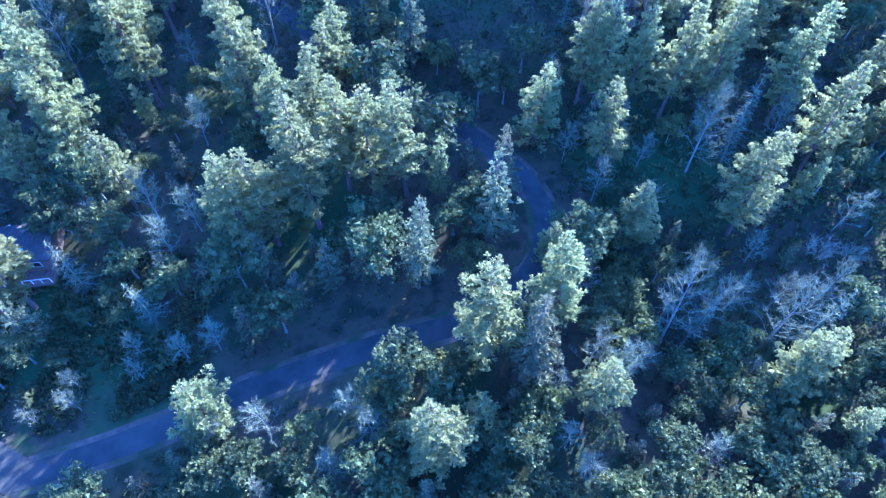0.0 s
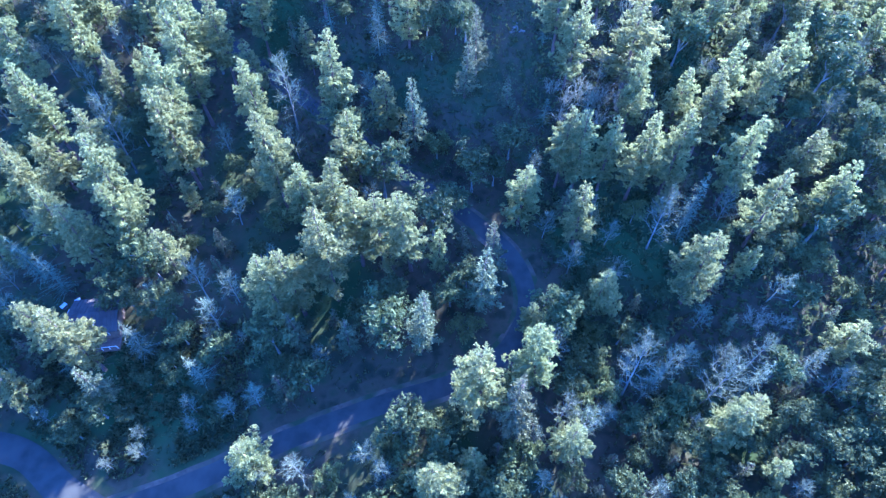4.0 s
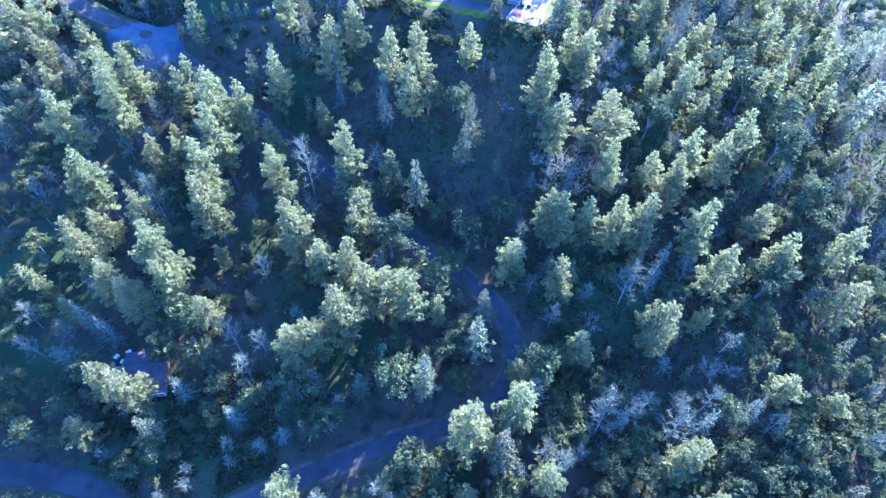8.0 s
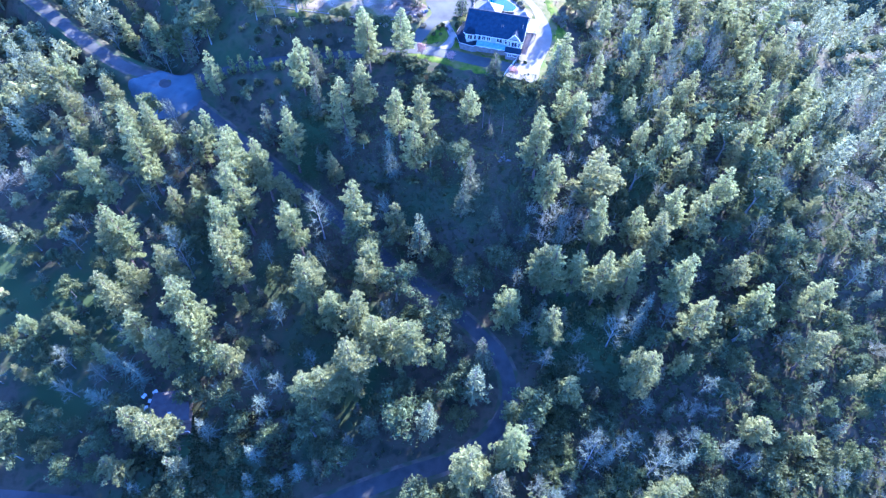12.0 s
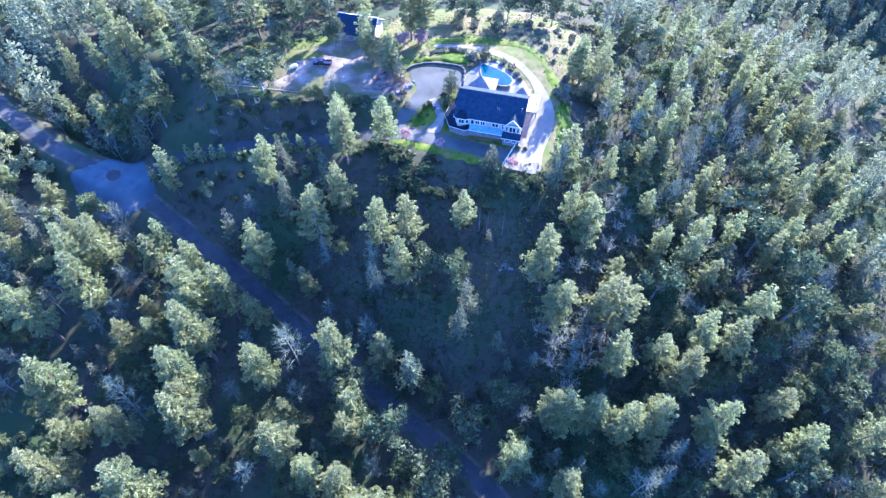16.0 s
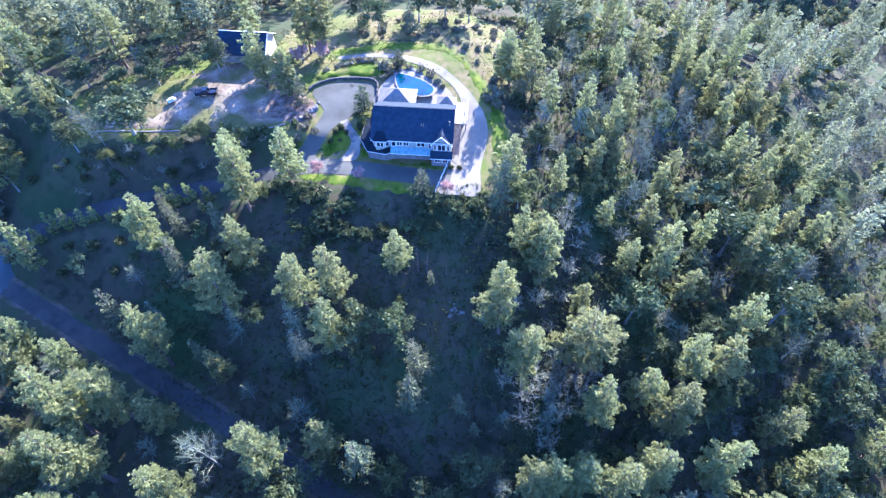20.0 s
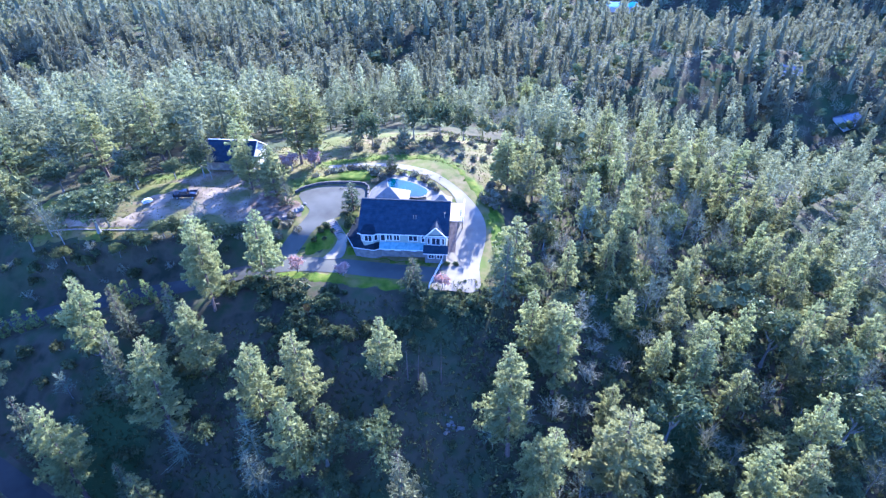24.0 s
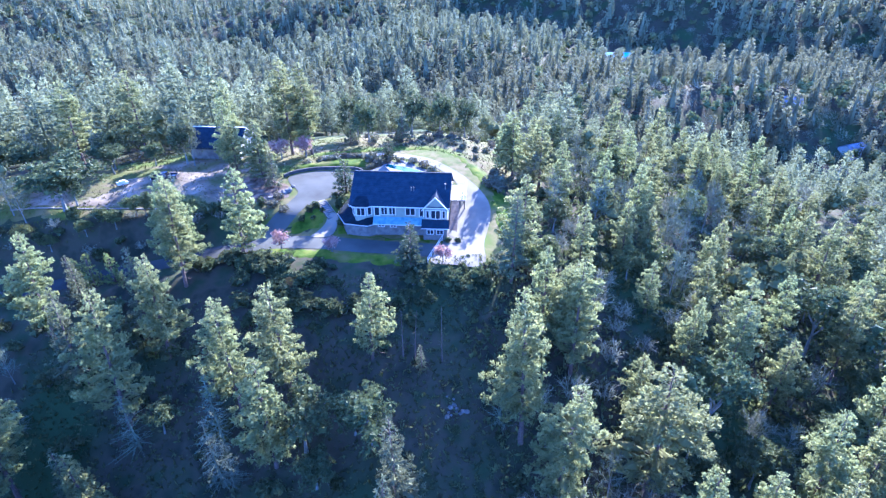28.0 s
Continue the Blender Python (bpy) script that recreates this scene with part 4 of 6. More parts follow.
def limb(v, f, a, b, ra, rb, sides=5):
    d = (b - a).normalized()
    s = d.orthogonal().normalized()
    t = d.cross(s)
    k = len(v)
    for p, r in ((a, ra), (b, rb)):
        for i in range(sides):
            w = 2 * math.pi * i / sides
            v.append(p + s * (math.cos(w) * r) + t * (math.sin(w) * r))
    for i in range(sides):
        j = (i + 1) % sides
        f.append((k + i, k + j, k + sides + j, k + sides + i))


def trunk_line(rng, h, bend):
    a, b = rng.uniform(0, 6.28), rng.uniform(0.3, 1) * bend
    return lambda z: Vector((math.cos(a) * b * (z / h) ** 1.6, math.sin(a) * b * (z / h) ** 1.6, z))


def make_trunk(v, f, line, h, r, n=7, sides=7, top=0.04):
    for i in range(n):
        a, b = i / n, (i + 1) / n
        limb(v, f, line(a * h), line(b * h), max(top, r * (1 - a) ** 0.9 * (1.25 if i == 0 else 1)), max(top, r * (1 - b) ** 0.9), sides)


def tuft(v, f, rng, c, axis, r, n, wide=0.5):
    """A round brush of needles or leaves about c, fuller towards axis: n flaring blades from one middle point."""
    k = len(v)
    v.append(c - axis * (0.25 * r))
    for i in range(n):
        d = (rand_dir(rng) + axis * 0.75).normalized()
        s = d.cross(rand_dir(rng))
        s = s.normalized() * (r * wide * rng.uniform(0.7, 1.2)) if s.length > 0.05 else Vector((r * wide, 0, 0))
        tip = c + d * (r * rng.uniform(0.75, 1.15))
        v += [tip + s * 0.5, tip - s * 0.5]
        f.append((k, k + 1 + 2 * i, k + 2 + 2 * i))


def core(v, f, a, b, side, up, wide, deep):
    """A lean eight-sided body from a to b: the dense shaded inside of a bough."""
    k = len(v)
    m = a.lerp(b, 0.55)
    v += [a, b, m + side * wide, m + up * deep, m - side * wide, m - up * deep]
    for i in range(4):
        p, q = k + 2 + i, k + 2 + (i + 1) % 4
        f += [(k, p, q), (k + 1, q, p)]


def conifer(seed, h, spread, bare, droop, shape, size=0.45, rise=0.8, blades=8, space=1.0, needles=True, dead=1.0, light=False):
    """Trunk and crown of a needle tree as (verts, faces) pairs: whorls of boughs that carry round brushes of needles; rise: metres from whorl to whorl."""
    rng = random.Random(seed)
    tv, tf, cv, cf = [], [], [], []
    line = trunk_line(rng, h, 0.04 * h)
    make_trunk(tv, tf, line, h * 0.97, 0.011 * h + 0.06)
    up = Vector((0, 0, 1))
    z = h * bare
    lop, gap = rng.uniform(0, 6.28), rng.uniform(1.5, 4)
    while z < h * 0.975:
        rel = (z - h * bare) / (h * (1 - bare))
        wide = spread * shape(rel) * rng.uniform(0.8, 1.18)
        count = 4 if light else 6 if wide > 1.8 else 5 if wide > 0.8 else 4
        turn = rng.uniform(0, 6.28)
        for i in range(count):
            az = turn + 6.283 * i / count + rng.uniform(-0.4, 0.4)
            if rng.random() < 0.1 + 0.4 * max(0, 0.25 - rel):
                continue
            length = max(0.3, wide * rng.uniform(0.6, 1.15) * (1 + 0.22 * math.cos(az - lop + z / gap)))
            out = Vector((math.cos(az), math.sin(az), 0))
            root = line(max(0.05, z + rng.uniform(-0.25, 0.25)))
            lift = rng.uniform(-0.12, 0.14) + droop + 0.7 * max(0, rel - 0.7)
            tip = root + out * length + up * (length * lift)
            side = Vector((-out.y, out.x, 0))
            limb(tv, tf, root, tip, 0.02 + 0.01 * length, 0.012, 3)
            if not needles:
                for j in range(max(3, round(length * 7))):
                    s = rng.uniform(0.15, 1)
                    d = (out * rng.uniform(0.2, 1) + side * rng.choice((-1, 1)) * rng.uniform(0.5, 1.2) + up * rng.uniform(-0.7, 0.25)).normalized()
                    p = root.lerp(tip, s)
                    w = rand_dir(rng) * 0.035
                    k = len(cv)
                    cv += [p + w, p - w, p + d * rng.uniform(0.35, 0.95) * (1.25 - s)]
                    cf.append((k, k + 1, k + 2))
                continue
            if length > 0.8 and not light:
                core(cv, cf, root.lerp(tip, 0.08), root.lerp(tip, 0.86), side, up, 0.13 * length, 0.07 * length + 0.05)
            n = max(1, round(length * (0.9 + 0.55 * length) / (1.5 * size * space)))
            for j in range(n):
                s = 1 - 0.72 * rng.random() ** 1.25 if n > 1 else 1.0
                if j == 0:
                    s = 1.0
                fan = 0.52 * length * (1.12 - s) + 0.05
                bow = up * (0.1 * length * s * s)
                c = root.lerp(tip, s) + side * rng.uniform(-fan, fan) + bow + up * rng.uniform(-0.12, 0.16)
                tuft(cv, cf, rng, c, (out * 0.55 + up * 0.65 + rand_dir(rng) * 0.3).normalized(), size * rng.uniform(0.75, 1.2), blades)
        z += rise * rng.uniform(0.75, 1.25) * (0.62 + 0.38 * (1 - rel))
    if needles:
        for q in range(4):
            tuft(cv, cf, rng, line(h * (0.93 + 0.018 * q)) + rand_dir(rng) * 0.1, up, size * (0.95 - 0.12 * q), blades)
    # dead limbs under the crown
    for i in range(int((6 + 40 * bare) * dead)):
        z = h * rng.uniform(0.08, bare + 0.12)
        az = rng.uniform(0, 6.28)
        a, d = line(z), Vector((math.cos(az), math.sin(az), rng.uniform(-0.35, 0.15)))
        b = a + d * rng.uniform(0.7, 2.4)
        limb(tv, tf, a, b, 0.04, 0.012, 3)
        limb(tv, tf, a.lerp(b, 0.55), b + rand_dir(rng) * 0.6, 0.02, 0.008, 3)
    return (tv, tf), (cv, cf)


def grow(rng, v, f, tips, p, d, length, r, depth, fork, up, sides=4):
    """Forking limbs; their ends are gathered in tips."""
    a = p
    for k in range(2):
        d = (d + rand_dir(rng) * 0.22 + Vector((0, 0, up))).normalized()
        b = a + d * length * 0.5
        limb(v, f, a, b, r * (1 - 0.2 * k), r * (0.8 - 0.2 * k), sides)
        a = b
    tips.append((a, d, r))
    if depth > 0:
        for i in range(fork):
            nd = (d + rand_dir(rng) * rng.uniform(0.55, 0.95)).normalized()
            grow(rng, v, f, tips, a, nd, length * rng.uniform(0.6, 0.85), r * 0.58, depth - 1, fork, up, 3)


def broadleaf(seed, h, spread, leaves, size=0.34, inner=4):
    """A round-headed evergreen: forking limbs hung with clumps of leaves, with gaps between the clumps."""
    rng = random.Random(seed)
    tv, tf, cv, cf, tips = [], [], [], [], []
    line = trunk_line(rng, h, 0.06 * h)
    make_trunk(tv, tf, line, h * 0.45, 0.02 * h + 0.06, 4, 6, 0.1)
    for i in range(5):
        az = 6.283 * i / 5 + rng.uniform(-0.4, 0.4)
        d = Vector((math.cos(az) * spread / h * 1.9, math.sin(az) * spread / h * 1.9, 1.0)).normalized()
        grow(rng, tv, tf, tips, line(h * rng.uniform(0.28, 0.45)), d, h * 0.24, 0.012 * h, 2, 2, 0.05)
    centre = Vector((0, 0, h * 0.62))
    clumps = [t[0] for t in tips if t[0].z > 0.3 * h]
    for i in range(14):
        d = rand_dir(rng, 0.3)
        clumps.append(centre + Vector((d.x * spread, d.y * spread, d.z * h * 0.34)) * rng.uniform(0.5, 0.95))
    for c in clumps:
        rad = h * rng.uniform(0.075, 0.115) + 0.12
        d = rand_dir(rng)
        e = d.cross(rand_dir(rng)).normalized()
        core(cv, cf, c - d * rad * 0.6, c + d * rad * 0.6, e, d.cross(e), rad * 0.44, rad * 0.42)
        for j in range(inner):
            d = rand_dir(rng, 0.3)
            tuft(cv, cf, rng, c + Vector((d.x, d.y, d.z * 0.8)) * rad * rng.uniform(0.68, 1.05), (d + Vector((0, 0, 0.3))).normalized(), size * rng.uniform(0.75, 1.25), leaves, 0.62)
    return (tv, tf), (cv, cf)


def bare_tree(seed, h, spread):
    """A leafless tree of pale grey forking limbs in a full head of fine upswept twigs."""
    rng = random.Random(seed)
    tv, tf, cv, cf, tips = [], [], [], [], []
    line = trunk_line(rng, h, 0.08 * h)
    make_trunk(tv, tf, line, h * 0.92, 0.009 * h + 0.04, 6, 5, 0.02)
    for i in range(22):
        rel = 0.22 + 0.76 * i / 22
        az = i * 2.4 + rng.uniform(-0.5, 0.5)
        d = Vector((math.cos(az), math.sin(az), 0.5 + 0.8 * rel)).normalized()
        grow(rng, tv, tf, tips, line(h * rel), d, spread * (0.62 - 0.36 * rel), 0.02 + 0.0016 * h * (1 - rel), 1, 2, 0.08, 3)
    for p, d, r in tips:
        for j in range(17):
            q = (d * 0.9 + rand_dir(rng, 0.35) * 0.9).normalized()
            a = p - d * rng.uniform(0, 1.0)
            w = rand_dir(rng) * 0.028
            k = len(cv)
            cv += [a + w, a - w, a + q * rng.uniform(0.45, 1.25)]
            cf.append((k, k + 1, k + 2))
    return (tv, tf), (cv, cf)


def bush(seed, h, spread, leaves=9, size=0.26, lumps=11):
    """A low shrub: stems under rounded lumps of leaf brushes."""
    rng = random.Random(seed)
    tv, tf, cv, cf = [], [], [], []
    for i in range(6):
        az = i * 1.05 + rng.uniform(-0.3, 0.3)
        limb(tv, tf, Vector((0, 0, -0.1)), Vector((math.cos(az) * spread * 0.55, math.sin(az) * spread * 0.55, h * rng.uniform(0.5, 0.8))), 0.05, 0.015, 4)
    for i in range(lumps):
        c = Vector((rng.uniform(-0.62, 0.62) * spread, rng.uniform(-0.62, 0.62) * spread, h * rng.uniform(0.25, 0.72)))
        r = rng.uniform(0.24, 0.42) * min(h, spread * 1.6)
        core(cv, cf, c - Vector((r * 0.8, 0, 0)), c + Vector((r * 0.8, 0, 0)), Vector((0, 1, 0)), Vector((0, 0, 1)), r * 0.7, r * 0.6)
        for j in range(7):
            d = rand_dir(rng, 0.35)
            p = c + d * r * rng.uniform(0.6, 1.0)
            p.z = max(0.1, p.z)
            tuft(cv, cf, rng, p, (d + Vector((0, 0, 0.4))).normalized(), size * rng.uniform(0.8, 1.3), leaves, 0.6)
    return (tv, tf), (cv, cf)


def brush(seed, h, spread):
    """A leafless thicket: many thin stems that fan up from the ground, with fine twigs."""
    rng = random.Random(seed)
    tv, tf, cv, cf, tips = [], [], [], [], []
    for i in range(12):
        az = i * 0.52 + rng.uniform(-0.3, 0.3)
        d = Vector((math.cos(az) * spread / h * rng.uniform(0.2, 1.0), math.sin(az) * spread / h * rng.uniform(0.2, 1.0), 1.0)).normalized()
        grow(rng, tv, tf, tips, Vector((math.cos(az) * 0.3, math.sin(az) * 0.3, -0.1)), d, h * 0.5, 0.03, 1, 2, 0.02, 3)
    for p, d, r in tips:
        for j in range(16):
            q = (d * 0.8 + rand_dir(rng, 0.2)).normalized()
            a = p - d * rng.uniform(0, 1.2)
            w = rand_dir(rng) * 0.026
            k = len(cv)
            cv += [a + w, a - w, a + q * rng.uniform(0.4, 1.0)]
            cf.append((k, k + 1, k + 2))
    return (tv, tf), (cv, cf)


def pine_shape(r):
    return (0.7 + 0.3 * min(1, r / 0.22)) * (1 - r ** 1.5) ** 0.9 + 0.03


def fir_shape(r):
    return (1 - r) ** 0.85 * (0.8 + 0.2 * min(1, r / 0.1)) + 0.03


# per kind: height of the model, trunk and crown meshes of several forms
KINDS = {}


def kind(name, category, label, forms, bark, leaf):
    made = []
    for h, (trunk, crown) in forms:
        t, c = bpy.data.meshes.new("trunk"), bpy.data.meshes.new("crown")
        for me, (v, f), mat in ((t, trunk, bark), (c, crown, leaf)):
            me.from_pydata([tuple(p) for p in v], [], f)
            me.materials.append(mat)
        made.append((h, t, c))
    KINDS[name] = (category, label, made)


kind("pine_tree", "pine tree", "tall grey-green pine with tufted needles on a bare brown trunk",
     [(h, conifer(10 + i, h, s, b, 0.02, pine_shape, 0.31, 0.8, 7, 0.68)) for i, (h, s, b) in enumerate(((24, 3.9, 0.27), (22, 3.7, 0.24), (18, 3.5, 0.2), (17, 3.8, 0.22), (14, 3.2, 0.16), (12, 3.0, 0.13)))], BARK, PINE)
kind("fir_tree", "fir tree", "slender dark green conifer with a pointed crown",
     [(h, conifer(30 + i, h, s, b, -0.16, fir_shape, 0.34, 0.68, 6)) for i, (h, s, b) in enumerate(((15, 2.7, 0.14), (12, 2.4, 0.1), (18, 2.9, 0.2), (8, 1.9, 0.05)))], BARK, FIR)
kind("oak_tree", "broadleaf tree", "round-headed evergreen tree with dark green leaves",
     [(h, broadleaf(50 + i, h, s, 6, 0.22 + 0.006 * h, round(9 + 0.65 * h))) for i, (h, s) in enumerate(((9, 3.0), (7.5, 3.0), (12, 3.6), (6, 2.4), (15, 4.2), (19, 4.6)))], GREYBARK, OAKLEAF)
kind("madrone_tree", "broadleaf tree", "round-headed evergreen tree with olive-green leaves",
     [(h, broadleaf(60 + i, h, s, 6, 0.22 + 0.007 * h, 14)) for i, (h, s) in enumerate(((9, 3.1), (7, 2.7), (11, 3.4)))], GREYBARK, MADRONE)
kind("bare_tree", "bare tree", "leafless pale tree hung with grey-green lichen",
     [(h, bare_tree(70 + i, h, s)) for i, (h, s) in enumerate(((10, 3.6), (8, 3.2), (12, 3.4)))], GREYBARK, LICHEN)
kind("dead_fir", "dead tree", "grey lichen-hung conifer without needles",
     [(h, conifer(140 + i, h, s, 0.06, -0.04, fir_shape, 0.9, 0.62, needles=False)) for i, (h, s) in enumerate(((11, 3.2), (9, 2.8)))], LICHEN, LICHEN)
kind("brush", "brush", "leafless grey-brown thicket of thin stems",
     [(h, brush(80 + i, h, s)) for i, (h, s) in enumerate(((3.2, 1.9), (2.4, 1.7), (4.4, 2.1)))], TWIG, TWIG)
kind("bush", "bush", "low rounded dark green bush",
     [(h, bush(90 + i, h, s)) for i, (h, s) in enumerate(((2.2, 1.6), (1.6, 1.5), (3.0, 1.7)))], GREYBARK, BUSHLEAF)
kind("garden_shrub", "shrub", "rounded grey-green garden shrub",
     [(h, bush(190 + i, h, s, 7, 0.2, 12)) for i, (h, s) in enumerate(((1.6, 1.2), (1.2, 1.1), (2.2, 1.4)))], GREYBARK, SHRUBLEAF)
kind("cypress", "cypress", "small cone-shaped olive-green garden conifer",
     [(h, conifer(120 + i, h, s, 0.02, 0.35, fir_shape, 0.32, 0.42, 7, dead=0.0)) for i, (h, s) in enumerate(((5, 1.3), (4, 1.2)))], BARK, LEMON)
kind("garden_fir", "fir tree", "dense dark green garden conifer",
     [(h, conifer(126 + i, h, s, 0.03, 0.12, fir_shape, 0.22, 0.36, 7, 0.8, dead=0.0)) for i, (h, s) in enumerate(((6, 1.5), (7.5, 1.7)))], BARK, DARKFIR)
kind("blossom_tree", "blossom tree", "small garden tree covered in pink blossom",
     [(h, broadleaf(97 + i, h, s, 6, 0.2, 7)) for i, (h, s) in enumerate(((4, 1.6), (3.4, 1.4)))], GREYBARK, BLOSSOM)
COUNT = {}
PLACED = []


def plant(name, x, y, h, rng, wide=1.0, group="", label="", z=None):
    """One tree of a kind with its trunk and crown, h metres tall on the ground at x, y."""
    category, text, forms = KINDS[name]
    i = min(range(len(forms)), key=lambda k: abs(forms[k][0] - h) + rng.uniform(0, 5 if name in ("pine_tree", "fir_tree") else 2))
    mh, t, c = forms[i]
    s = h / mh
    ob = thing(name, label or text, category, group or "woods: " + category)
    ob.matrix_world = pose(x, y, (ground_z(x, y) if z is None else z) - 0.1, rng.uniform(-2.5, 2.5), rng.uniform(-2.5, 2.5), rng.uniform(0, 360)) @ Matrix.Diagonal((s * wide, s * wide, s, 1))
    for nm, me in (("trunk", t), ("crown", c)):
        o = new(nm, me)
        o.parent = ob
    COUNT[name] = COUNT.get(name, 0) + 1
    PLACED.append((x, y))
    return ob
rng = random.Random(5)
# trees one by one
for x, y, h in ((20.3, 28.2, 12.4), (17.6, 29.9, 9.8), (42.2, 34.2, 15.9), (29.4, 35.6, 17.2), (49.8, 39.3, 10.4)):
    plant("bare_tree", x, y, h, rng)
for x, y, h in ((36.7, 60.1, 15.5), (-59.1, 77.0, 17.0), (-29.1, 87.5, 17.5)):
    plant("bare_tree", x, y, h, rng)
for x, y, h in ((-46.5, 147.8, 7), (-22.5, 163.2, 7.4)):
    plant("bare_tree", x, y, h, rng)
for x, y, h in ((9.8, 28.3, 21.3), (-52.1, 33.8, 12.5), (-3.3, 41.5, 18.9), (6.2, 48.1, 17.1), (8.8, 55.4, 13.3)):
    plant("fir_tree", x, y, h, rng)
for x, y, h in ((-5.1, 82.2, 18.0), (12.5, 87.1, 7.6), (4.4, 89.1, 13.0)):
    plant("fir_tree", x, y, h, rng)
for x, y, h in ((6.6, 93.2, 14.4), (-45.1, 114.8, 14.4), (-31.6, 117.9, 14.3), (26.8, 118.2, 14.3), (-23.0, 121.0, 13.7), (-32.0, 126.2, 9.6), (-34.2, 129.9, 7.6), (-7.0, 151.1, 7), (26.6, 218.0, 14.3)):
    plant("fir_tree", x, y, h, rng)
for x, y, h in ((-0.1, 25.1, 8.4), (-4.7, 27.9, 10.2), (-26.4, 41.0, 11.0), (-8.8, 42.7, 12.5), (18.2, 43.9, 10.3), (-50.5, 47.6, 7.6), (22.6, 48.3, 7)):
    plant("oak_tree", x, y, h, rng)
for x, y, h in ((-1.5, 61.4, 12.6), (66.2, 62.1, 12.6), (1.8, 67.2, 7), (-10.6, 70.8, 13.6), (5.6, 72.2, 11.4), (80.0, 74.7, 10.7), (12.6, 77.9, 9.1), (-16.8, 79.2, 13.0), (80.8, 82.0, 9.7)):
    plant("oak_tree", x, y, h, rng)
for x, y, h in ((75.0, 92.8, 13.5), (45.8, 96.3, 12.2), (4.7, 99.6, 8.9), (76.5, 101.1, 13.6), (-3.0, 101.2, 9.6), (60.1, 102.4, 8.2), (70.8, 107.7, 13.3), (93.8, 123.6, 9.1), (76.1, 125.8, 9.9), (-52.1, 148.2, 7), (-39.1, 149.9, 7)):
    plant("oak_tree", x, y, h, rng)
for x, y, h in ((-0.4, 18.3, 20.2), (-26.3, 22.3, 13.7), (47.8, 22.5, 9), (4.9, 23.0, 10.7), (17.7, 25.7, 13.9), (42.6, 28.1, 15.1), (45.2, 30.7, 13.5), (5.3, 32.1, 20.7), (-63.2, 33.4, 10.8), (14.3, 35.4, 20.2), (-54.1, 38.3, 18.5), (73.9, 39.0, 9.1), (63.1, 41.0, 11.9), (14.2, 44.3, 9.0), (-25.6, 45.8, 21.0), (-23.0, 47.8, 19.6), (-17.6, 50.4, 24.5), (41.9, 51.3, 21.7), (-5.3, 55.3, 21.3), (-9.9, 55.7, 18.9), (78.2, 55.9, 17.5), (-13.7, 56.5, 20.3)):
    plant("pine_tree", x, y, h, rng, 1.14)
for x, y, h in ((54.0, 60.5, 18.4), (23.4, 60.8, 16.7), (-17.6, 61.1, 21.0), (-52.6, 61.1, 26.3), (-24.0, 63.5, 17.5), (-68.9, 64.3, 22.2), (70.4, 67.2, 15.7), (80.8, 67.4, 18.4), (-28.3, 67.9, 23.6), (51.3, 69.3, 21.7), (34.1, 69.9, 21.6), (-16.8, 70.9, 17.0), (40.6, 70.9, 21.8), (29.2, 72.1, 18.2), (24.4, 72.3, 19.0), (21.3, 72.8, 19.9), (-59.2, 72.8, 21.2), (-45.9, 73.3, 24.4), (-15.3, 74.3, 17.1), (-46.6, 76.3, 21.8), (-70.9, 79.4, 22.8), (-73.9, 79.6, 20.7), (-47.7, 81.1, 26.3), (34.1, 81.2, 20.4), (-33.7, 82.8, 22.1), (-19.8, 83.2, 25.6), (58.1, 84.7, 17.8), (52.2, 85.2, 17.9), (-46.6, 88.7, 26.2), (63.9, 89.9, 18.3)):
    plant("pine_tree", x, y, h, rng)
for x, y, h in ((-63.1, 90.3, 14.8), (23.8, 90.9, 20.0), (-81.4, 94.8, 24.7), (-49.1, 96.0, 26.3), (-37.1, 96.1, 13.5), (22.0, 97.9, 22.6), (-43.1, 98.1, 22.9), (-72.2, 100.5, 23.5), (-6.5, 101.0, 16.0), (52.2, 101.9, 13.5), (30.9, 104.8, 17.4), (55.9, 105.3, 15.0), (-75.2, 106.4, 22.6), (-37.5, 107.0, 22.5), (31.3, 107.8, 13.9), (-61.0, 108.1, 15.3), (-10.6, 108.4, 17.0), (91.8, 108.4, 12.6), (-4.4, 108.4, 16.9), (-70.2, 109.0, 21.4), (5.9, 110.1, 13.3), (-24.5, 110.5, 20.0), (32.5, 111.1, 10.1), (46.5, 114.2, 9.2), (-20.0, 117.0, 16.0), (-96.2, 118.9, 15.7), (61.1, 120.8, 10.8), (80.9, 123.7, 16.3), (-36.3, 124.2, 17.6)):
    plant("pine_tree", x, y, h, rng)
for x, y, h in ((-88.4, 125.6, 12.3), (-102.4, 125.6, 19.2), (-18.9, 127.3, 16.8), (-19.9, 130.8, 16.5), (-20.8, 135.7, 13.3), (95.9, 143.0, 12.4), (36.8, 153.0, 12.2), (114.0, 154.0, 9), (43.9, 155.2, 10.4), (-14.0, 157.6, 11.3), (45.3, 161.0, 10.6), (-15.5, 161.4, 13.3), (-1.7, 167.6, 11.1), (75.1, 179.4, 12.6), (72.4, 191.1, 10.3), (11.7, 196.6, 9), (35.7, 212.8, 9), (76.9, 252.1, 18.4)):
    plant("pine_tree", x, y, h, rng)
for x, y, h in ((26.0, 49.1, 15.4), (13.9, 65.0, 14.6), (67.3, 65.7, 14.4), (-69.3, 72.6, 14.7), (65.2, 73.7, 15.2), (46.9, 77.5, 20.6), (43.2, 82.7, 14.6), (-10.6, 86.4, 15.3)):
    plant("pine_tree", x, y, h, rng, 1.1)
